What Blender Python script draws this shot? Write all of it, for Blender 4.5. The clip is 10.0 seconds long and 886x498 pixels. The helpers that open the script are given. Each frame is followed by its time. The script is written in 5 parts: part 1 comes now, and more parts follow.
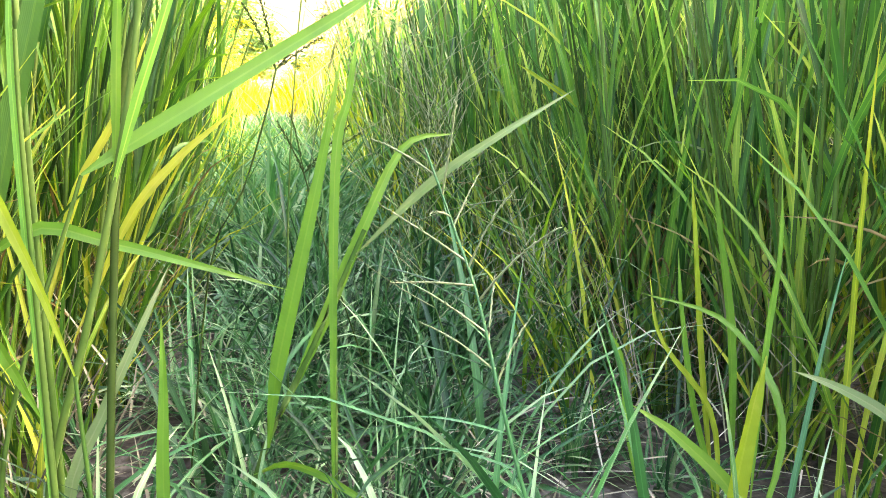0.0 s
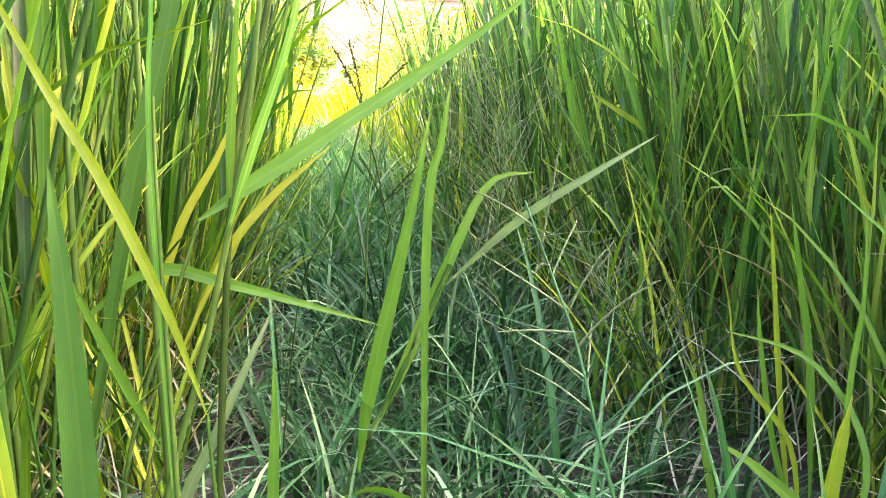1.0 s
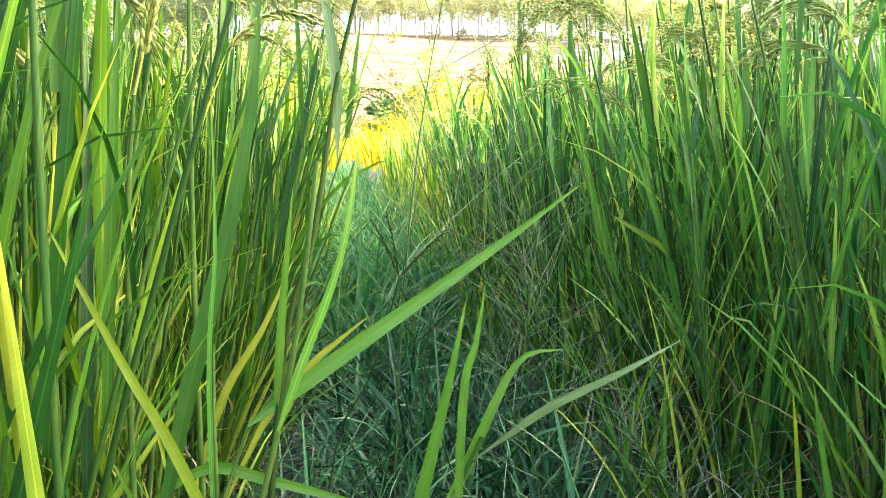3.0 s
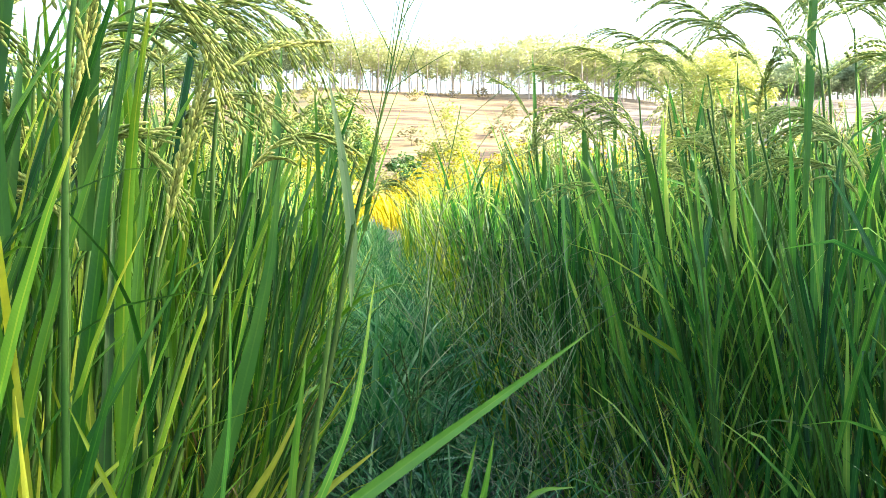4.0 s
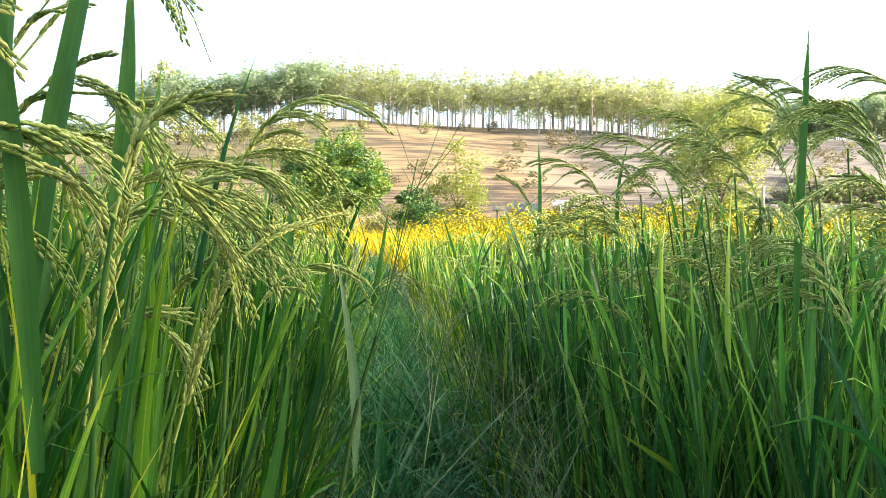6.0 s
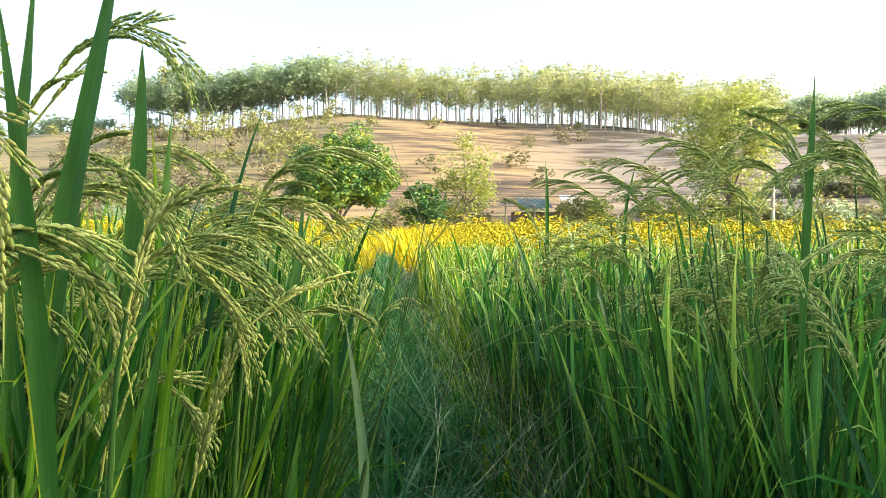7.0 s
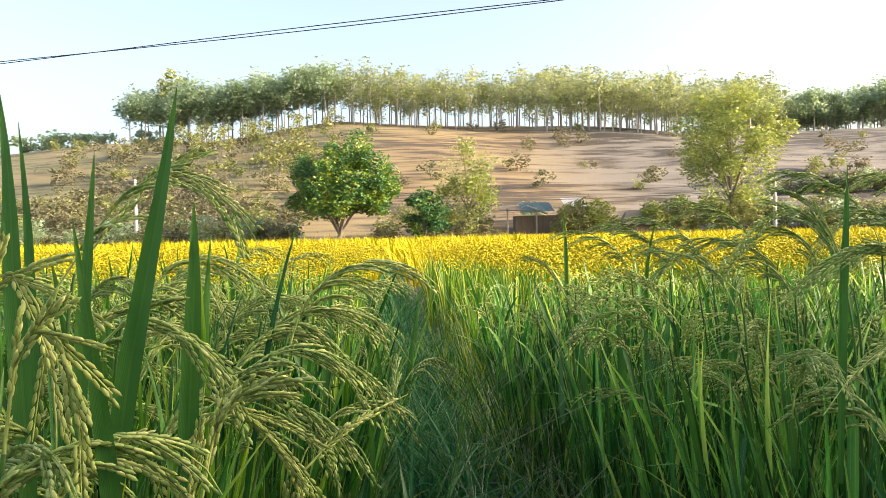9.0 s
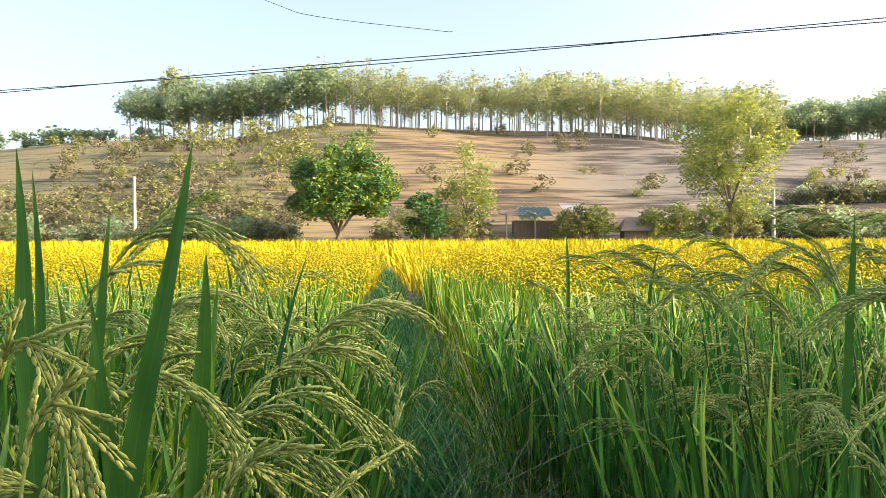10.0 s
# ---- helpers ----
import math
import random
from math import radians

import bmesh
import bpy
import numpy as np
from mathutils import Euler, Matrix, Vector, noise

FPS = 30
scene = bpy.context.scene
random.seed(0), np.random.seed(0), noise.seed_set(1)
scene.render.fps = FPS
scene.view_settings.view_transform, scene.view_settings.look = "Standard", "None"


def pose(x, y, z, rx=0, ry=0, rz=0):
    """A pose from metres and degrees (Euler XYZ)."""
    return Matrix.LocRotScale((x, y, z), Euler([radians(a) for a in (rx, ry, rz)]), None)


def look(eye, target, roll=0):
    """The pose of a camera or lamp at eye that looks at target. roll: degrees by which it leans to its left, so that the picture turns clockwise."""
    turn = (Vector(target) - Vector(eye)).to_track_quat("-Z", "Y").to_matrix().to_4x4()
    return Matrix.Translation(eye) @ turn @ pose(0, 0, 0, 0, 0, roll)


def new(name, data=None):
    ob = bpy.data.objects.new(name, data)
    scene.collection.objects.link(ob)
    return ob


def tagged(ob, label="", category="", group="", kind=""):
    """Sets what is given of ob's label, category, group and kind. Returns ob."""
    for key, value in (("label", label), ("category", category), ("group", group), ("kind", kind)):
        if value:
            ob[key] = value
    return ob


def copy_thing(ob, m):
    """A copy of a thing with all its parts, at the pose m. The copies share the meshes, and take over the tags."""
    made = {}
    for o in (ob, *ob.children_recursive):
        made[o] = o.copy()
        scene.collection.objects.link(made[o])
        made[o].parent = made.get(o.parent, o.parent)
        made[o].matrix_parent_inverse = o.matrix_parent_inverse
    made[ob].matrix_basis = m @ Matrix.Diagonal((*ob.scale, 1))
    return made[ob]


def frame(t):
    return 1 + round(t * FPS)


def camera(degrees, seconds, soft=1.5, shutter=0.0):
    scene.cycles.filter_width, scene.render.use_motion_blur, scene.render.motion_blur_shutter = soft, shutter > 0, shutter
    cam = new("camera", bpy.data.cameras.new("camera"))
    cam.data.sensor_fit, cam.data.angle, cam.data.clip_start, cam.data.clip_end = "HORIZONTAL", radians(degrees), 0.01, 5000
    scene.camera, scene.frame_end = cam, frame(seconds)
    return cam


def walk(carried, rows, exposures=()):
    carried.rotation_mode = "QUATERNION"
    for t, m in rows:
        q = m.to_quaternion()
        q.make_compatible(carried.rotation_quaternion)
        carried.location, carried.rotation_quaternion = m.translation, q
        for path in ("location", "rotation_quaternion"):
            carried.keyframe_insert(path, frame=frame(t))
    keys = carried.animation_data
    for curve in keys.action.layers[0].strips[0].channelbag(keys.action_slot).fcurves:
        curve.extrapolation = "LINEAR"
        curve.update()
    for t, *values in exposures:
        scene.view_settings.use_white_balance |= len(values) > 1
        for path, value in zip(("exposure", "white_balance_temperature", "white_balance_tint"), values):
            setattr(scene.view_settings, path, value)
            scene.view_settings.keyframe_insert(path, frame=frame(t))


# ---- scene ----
cam = camera(59.2, 10.0, soft=0.7)
PATH = [
    (0, (0.119, -0.059, 0.442), (0.347, 1.895, 0.08), -1.1),
    (0.5, (0.112, -0.068, 0.453), (0.281, 1.89, 0.083), -1.8),
    (1, (0.082, -0.081, 0.476), (0.188, 1.886, 0.132), -1.6),
    (1.5, (0.073, -0.087, 0.505), (0.144, 1.884, 0.173), -1.8),
    (2, (0.07, -0.091, 0.539), (0.137, 1.88, 0.206), -1.1),
    (3.5, (0.076, -0.099, 0.673), (0.122, 1.892, 0.488), -1.6),
    (4, (0.081, -0.106, 0.715), (0.092, 1.89, 0.6), -0.9),
    (4.5, (0.084, -0.121, 0.755), (0.087, 1.878, 0.685), -0.2),
    (5, (0.088, -0.133, 0.787), (0.069, 1.866, 0.736), -0.3),
    (5.5, (0.088, -0.141, 0.824), (0.083, 1.859, 0.793), 0.2),
    (7, (0.09, -0.155, 0.929), (0.06, 1.844, 0.881), 0.2),
    (7.5, (0.078, -0.158, 0.97), (0.032, 1.841, 0.92), -0.0),
    (8, (0.062, -0.149, 1.013), (0.013, 1.85, 1.025), -0.6),
    (8.5, (0.053, -0.15, 1.037), (0.045, 1.85, 1.02), -1.3),
    (9, (0.044, -0.155, 1.062), (0.008, 1.845, 1.026), -1.3),
    (9.5, (0.04, -0.158, 1.087), (0.01, 1.842, 1.047), -0.8),
    (10, (0.032, -0.155, 1.111), (0.001, 1.844, 1.082), -0.2),
]
walk(cam, [(t, look(eye, target, roll)) for t, eye, target, roll in PATH],
     exposures=[(0.0, 4.47, 7900, 34), (1.0, 4.2, 7900, 34), (2.0, 4.02, 7800, 32), (3.5, 3.41, 6800, 14), (4.5, 2.84, 6600, 12), (5.5, 2.52, 6700, 12), (7.0, 2.2, 6800, 11), (8.0, 1.97, 6900, 12), (10.0, 1.8, 7000, 15)])

# ---------------------------------------------------------------- light
SUN_EL, SUN_AZ = 21.0, 97.0          # degrees; azimuth from +y towards +x
world = bpy.data.worlds.new("world")
scene.world = world
world.use_nodes = True
wn = world.node_tree
sky = wn.nodes.new("ShaderNodeTexSky")
sky.sky_type = "NISHITA"
sky.sun_disc = False
sky.sun_elevation, sky.sun_rotation = radians(SUN_EL), radians(SUN_AZ)
sky.dust_density, sky.air_density, sky.ozone_density = 5.0, 0.9, 1.0
wn.links.new(sky.outputs[0], wn.nodes["Background"].inputs[0])
wn.nodes["Background"].inputs[1].default_value = 0.15
sun = new("sun", bpy.data.lights.new("sun", "SUN"))
sun.data.energy, sun.data.angle, sun.data.color = 2.7, radians(0.6), (1.0, 0.9, 0.72)
sun_dir = Vector((math.sin(radians(SUN_AZ)) * math.cos(radians(SUN_EL)),
                  math.cos(radians(SUN_AZ)) * math.cos(radians(SUN_EL)), math.sin(radians(SUN_EL))))
sun.matrix_world = look(sun_dir * 100, (0, 0, 0))

# ---------------------------------------------------------------- materials


def nodes_of(name):
    m = bpy.data.materials.new(name)
    m.use_nodes = True
    nt = m.node_tree
    return m, nt, nt.nodes["Principled BSDF"], nt.nodes["Material Output"]


def ramp(nt, fac, stops):
    r = nt.nodes.new("ShaderNodeValToRGB")
    while len(r.color_ramp.elements) < len(stops):
        r.color_ramp.elements.new(0.5)
    for e, (p, c) in zip(r.color_ramp.elements, stops):
        e.position, e.color = p, (*c, 1)
    nt.links.new(fac, r.inputs[0])
    return r.outputs[0]


def noise_of(nt, scale, detail=4.0, coord="Position", stretch=None):
    g = nt.nodes.new("ShaderNodeNewGeometry") if coord == "Position" else nt.nodes.new("ShaderNodeTexCoord")
    out = g.outputs[coord]
    if stretch:
        mp = nt.nodes.new("ShaderNodeMapping")
        mp.inputs["Scale"].default_value = stretch
        nt.links.new(out, mp.inputs["Vector"])
        out = mp.outputs[0]
    n = nt.nodes.new("ShaderNodeTexNoise")
    n.inputs["Scale"].default_value, n.inputs["Detail"].default_value = scale, detail
    nt.links.new(out, n.inputs["Vector"])
    return n.outputs["Fac"]


def mixed(nt, a, b, how="ADD", fac=0.5):
    m = nt.nodes.new("ShaderNodeMath")
    m.operation = how
    for n, v in enumerate((a, b)):
        if isinstance(v, (int, float)):
            m.inputs[n].default_value = v
        else:
            nt.links.new(v, m.inputs[n])
    return m.outputs[0]


def leaf_material(name, stops, rough=0.45, glow=0.35, grain=18.0, spec=0.4, ribs=False, own=0.68, solo=False):
    """Thin leaf: colour varies from leaf to leaf and in patches; some light comes through."""
    m, nt, p, out = nodes_of(name)
    g = nt.nodes.new("ShaderNodeNewGeometry")
    o = nt.nodes.new("ShaderNodeObjectInfo")
    n1 = noise_of(nt, grain, 3.0)
    isl = mixed(nt, mixed(nt, g.outputs["Random Per Island"], 0.0 if solo else own, "MULTIPLY"), mixed(nt, o.outputs["Random"], 0.82 if solo else 0.18, "MULTIPLY"))
    f = mixed(nt, isl, mixed(nt, mixed(nt, n1, 0.5, "SUBTRACT"), 0.5 + 1.6 * (0.68 - own), "MULTIPLY"))
    f = mixed(nt, f, 0.1 + 0.5 * (0.68 - own))
    height = noise_of(nt, 250.0, 2.0, "Position", (1, 1, 0.15))
    if ribs:
        ac, al = nt.nodes.new("ShaderNodeAttribute"), nt.nodes.new("ShaderNodeAttribute")
        ac.attribute_name, al.attribute_name = "across", "along"
        off = mixed(nt, mixed(nt, ac.outputs["Fac"], 0.5, "SUBTRACT"), 0.0, "ABSOLUTE")
        rib = mixed(nt, off, 0.055, "LESS_THAN")
        vein = mixed(nt, mixed(nt, ac.outputs["Fac"], 88.0, "MULTIPLY"), 0.0, "SINE")
        tip = mixed(nt, mixed(nt, al.outputs["Fac"], 8.0, "POWER"), mixed(nt, g.outputs["Random Per Island"], 0.75, "MULTIPLY"), "MULTIPLY")
        f = mixed(nt, f, mixed(nt, mixed(nt, rib, 0.16, "MULTIPLY"), mixed(nt, vein, 0.018, "MULTIPLY")))
        f = mixed(nt, f, tip)
        height = mixed(nt, mixed(nt, vein, 0.35, "MULTIPLY"), mixed(nt, height, mixed(nt, rib, 1.0, "MULTIPLY")))
    col = ramp(nt, f, stops)
    nt.links.new(col, p.inputs["Base Color"])
    p.inputs["Roughness"].default_value = rough
    p.inputs["Specular IOR Level"].default_value = spec
    b = nt.nodes.new("ShaderNodeBump")
    b.inputs["Strength"].default_value, b.inputs["Distance"].default_value = 0.15, 0.001
    nt.links.new(height, b.inputs["Height"])
    nt.links.new(b.outputs[0], p.inputs["Normal"])
    if glow:
        tr = nt.nodes.new("ShaderNodeBsdfTranslucent")
        h = nt.nodes.new("ShaderNodeHueSaturation")
        h.inputs["Value"].default_value, h.inputs["Saturation"].default_value, h.inputs["Hue"].default_value = 1.5, 1.1, 0.485
        nt.links.new(col, h.inputs["Color"])
        nt.links.new(h.outputs[0], tr.inputs[0])
        mx = nt.nodes.new("ShaderNodeMixShader")
        mx.inputs[0].default_value = glow
        nt.links.new(p.outputs[0], mx.inputs[1])
        nt.links.new(tr.outputs[0], mx.inputs[2])
        nt.links.new(mx.outputs[0], out.inputs["Surface"])
    return m


def solid_material(name, stops, scale=6.0, fine=60.0, rough=0.85, metal=0.0, bump=0.4, depth=0.01, stretch=None, spec=0.3):
    """Opaque surface with patches, grain and relief."""
    m, nt, p, out = nodes_of(name)
    n1, n2 = noise_of(nt, scale, 5.0, "Position", stretch), noise_of(nt, fine, 4.0, "Position", stretch)
    f = mixed(nt, mixed(nt, n1, 0.65, "MULTIPLY"), mixed(nt, n2, 0.35, "MULTIPLY"))
    nt.links.new(ramp(nt, f, stops), p.inputs["Base Color"])
    p.inputs["Roughness"].default_value, p.inputs["Metallic"].default_value = rough, metal
    p.inputs["Specular IOR Level"].default_value = spec
    b = nt.nodes.new("ShaderNodeBump")
    b.inputs["Strength"].default_value, b.inputs["Distance"].default_value = bump, depth
    nt.links.new(f, b.inputs["Height"])
    nt.links.new(b.outputs[0], p.inputs["Normal"])
    return m


LEAF_TONES = [(0.0, (0.004, 0.034, 0.012)), (0.35, (0.034, 0.17, 0.036)), (0.7, (0.13, 0.36, 0.06)), (1.0, (0.42, 0.56, 0.12))]
LEAFY_TONES = [(0.0, (0.003, 0.024, 0.007)), (0.3, (0.018, 0.11, 0.017)), (0.7, (0.10, 0.265, 0.027)), (1.0, (0.40, 0.46, 0.06))]
M_LEAF = leaf_material("rice_leaf_green", LEAF_TONES, glow=0.36, rough=0.4, spec=0.4, ribs=True, own=0.86)
M_LEAF_SINGLE = leaf_material("rice_leaf_green_single", LEAF_TONES, glow=0.36, rough=0.4, spec=0.4, ribs=True, own=0.86, solo=True)
M_LEAFY = leaf_material("rice_leaf_yellow_green", LEAFY_TONES, glow=0.3, rough=0.4, spec=0.3, ribs=True, own=0.86)
M_LEAFY_SINGLE = leaf_material("rice_leaf_yellow_green_single", LEAFY_TONES, glow=0.3, rough=0.4, spec=0.3, ribs=True, own=0.86, solo=True)
M_FLAG = leaf_material("rice_flag_leaf", [(0.0, (0.018, 0.085, 0.02)), (0.6, (0.042, 0.145, 0.026)), (1.0, (0.09, 0.21, 0.032))], glow=0.22, rough=0.4, spec=0.35, ribs=True)
M_DRY = leaf_material("rice_leaf_dry", [(0.0, (0.07, 0.05, 0.02)), (0.5, (0.19, 0.145, 0.06)), (1.0, (0.37, 0.31, 0.14))], rough=0.7, glow=0.2, spec=0.2)
M_YELLOW = leaf_material("rice_leaf_yellowing", [(0.0, (0.17, 0.28, 0.03)), (0.5, (0.30, 0.38, 0.05)), (1.0, (0.42, 0.42, 0.10))], rough=0.6, glow=0.35, spec=0.25, ribs=True)
M_STALK = leaf_material("rice_stalk", [(0.0, (0.008, 0.038, 0.008)), (0.5, (0.032, 0.105, 0.017)), (1.0, (0.13, 0.21, 0.045))], glow=0.0, spec=0.2, rough=0.55)
M_GRAIN = leaf_material("rice_grain_green", [(0.0, (0.08, 0.145, 0.034)), (0.5, (0.26, 0.36, 0.085)), (1.0, (0.58, 0.59, 0.23))], rough=0.6, glow=0.18, grain=60.0, spec=0.25)
M_PALEGRAIN = leaf_material("rice_grain_pale", [(0.0, (0.12, 0.18, 0.035)), (0.5, (0.29, 0.35, 0.08)), (1.0, (0.52, 0.54, 0.19))], rough=0.6, glow=0.18, grain=60.0, spec=0.25)
M_TURN = leaf_material("rice_leaf_ripening", [(0.0, (0.015, 0.085, 0.012)), (0.4, (0.05, 0.16, 0.016)), (0.75, (0.14, 0.24, 0.02)), (1.0, (0.38, 0.37, 0.03))], rough=0.55, glow=0.2, grain=6.0, spec=0.25)
M_GOLD = leaf_material("rice_leaf_golden", [(0.0, (0.16, 0.18, 0.008)), (0.3, (0.34, 0.31, 0.010)), (0.7, (0.48, 0.41, 0.012)), (1.0, (0.56, 0.49, 0.035))], rough=0.6, glow=0.15, grain=3.0, spec=0.15)
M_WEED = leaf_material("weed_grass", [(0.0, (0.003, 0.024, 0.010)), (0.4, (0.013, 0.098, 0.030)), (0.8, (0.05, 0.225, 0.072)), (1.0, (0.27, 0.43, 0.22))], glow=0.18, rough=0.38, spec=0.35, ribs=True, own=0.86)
# Brighter copy of the weed grass: light on the far path put into colour.
M_WEED_LIT = leaf_material("path_grass_lit", [(0.0, (0.007, 0.055, 0.022)), (0.4, (0.026, 0.15, 0.046)), (0.8, (0.085, 0.27, 0.085)), (1.0, (0.28, 0.42, 0.2))], glow=0.34, rough=0.4, spec=0.35, ribs=True)
M_BRIGHT = leaf_material("weed_leaf_bright", [(0.0, (0.042, 0.165, 0.024)), (0.6, (0.085, 0.245, 0.034)), (1.0, (0.17, 0.32, 0.06))], glow=0.4, ribs=True)
M_LIME = leaf_material("weed_leaf_lime", [(0.0, (0.12, 0.23, 0.02)), (0.6, (0.19, 0.30, 0.03)), (1.0, (0.28, 0.36, 0.06))], glow=0.45, grain=90.0, ribs=True)
M_PALE = leaf_material("leaf_pale", [(0.0, (0.09, 0.19, 0.07)), (0.6, (0.16, 0.27, 0.11)), (1.0, (0.30, 0.36, 0.19))], glow=0.25, ribs=True)
M_SPRAY = leaf_material("weed_spray", [(0.0, (0.10, 0.16, 0.065)), (1.0, (0.26, 0.32, 0.16))], glow=0.1, rough=0.7)
M_SPIKE = leaf_material("weed_spike_dark", [(0.0, (0.010, 0.03, 0.007)), (1.0, (0.045, 0.09, 0.02))], glow=0.0, rough=0.8, spec=0.1)
M_STRAW = leaf_material("straw_litter", [(0.0, (0.04, 0.042, 0.026)), (0.5, (0.16, 0.165, 0.10)), (1.0, (0.52, 0.51, 0.38))], glow=0.0, rough=0.8, spec=0.2)
M_MANGO = leaf_material("mango_leaf", [(0.2, (0.026, 0.095, 0.038)), (0.5, (0.055, 0.15, 0.04)), (0.72, (0.17, 0.25, 0.035)), (0.9, (0.35, 0.36, 0.04))], glow=0.22, grain=0.7, own=0.3)
M_AIRY = leaf_material("airy_leaf", [(0.0, (0.12, 0.18, 0.06)), (0.5, (0.21, 0.26, 0.075)), (1.0, (0.37, 0.38, 0.085))], glow=0.42, grain=0.5, own=0.3)
# Both plantation leaf colours are lightened and greyed to stand in for distance haze.
M_RUBBER_HAZED = leaf_material("plantation_leaf_hazed", [(0.0, (0.16, 0.20, 0.105)), (0.5, (0.235, 0.275, 0.13)), (1.0, (0.33, 0.355, 0.165))], glow=0.55, grain=0.12, own=0.3)
M_DARKWOOD_HAZED = leaf_material("plantation_leaf_dark_hazed", [(0.0, (0.16, 0.23, 0.15)), (0.5, (0.23, 0.305, 0.185)), (1.0, (0.30, 0.36, 0.20))], glow=0.56, grain=0.12, own=0.3)
M_BUSH = leaf_material("bush_leaf", [(0.1, (0.11, 0.135, 0.055)), (0.5, (0.18, 0.20, 0.07)), (0.9, (0.30, 0.31, 0.10))], glow=0.35, grain=0.5, own=0.3)
M_OLIVE = leaf_material("olive_scrub_leaf", [(0.0, (0.07, 0.085, 0.045)), (0.5, (0.13, 0.135, 0.065)), (1.0, (0.22, 0.20, 0.09))], glow=0.25, grain=0.4, own=0.3)
M_HAY = leaf_material("hill_grass", [(0.0, (0.17, 0.135, 0.06)), (0.5, (0.25, 0.20, 0.09)), (1.0, (0.34, 0.28, 0.12))], glow=0.2, grain=0.3, spec=0.1)
M_SCRUB = leaf_material("scrub_leaf", [(0.0, (0.09, 0.085, 0.05)), (0.5, (0.15, 0.14, 0.08)), (1.0, (0.22, 0.195, 0.115))], glow=0.3, grain=0.3, spec=0.1, own=0.3)
M_BARK = solid_material("bark", [(0.3, (0.10, 0.085, 0.065)), (0.7, (0.25, 0.22, 0.18))], 3.0, 20.0, stretch=(1, 1, 0.3))
M_PALEBARK = solid_material("pale_bark", [(0.3, (0.24, 0.21, 0.18)), (0.7, (0.44, 0.40, 0.35))], 1.0, 8.0, stretch=(1, 1, 0.3))
M_CONCRETE = solid_material("pole_concrete", [(0.3, (0.38, 0.36, 0.32)), (0.7, (0.6, 0.58, 0.52))], 1.5, 12.0)
M_WIRE = solid_material("wire_grey", [(0.3, (0.05, 0.05, 0.05)), (0.7, (0.10, 0.10, 0.10))], rough=0.6)
M_TIN = solid_material("roof_tin", [(0.3, (0.07, 0.12, 0.11)), (0.7, (0.16, 0.24, 0.22))], 1.0, 9.0, rough=0.6, metal=0.1)
M_THATCH = solid_material("roof_thatch", [(0.3, (0.14, 0.11, 0.08)), (0.7, (0.30, 0.25, 0.18))], 1.0, 14.0)
M_PLANK = solid_material("hut_plank", [(0.3, (0.10, 0.075, 0.055)), (0.7, (0.22, 0.17, 0.12))], 1.5, 15.0, stretch=(6, 6, 0.5))


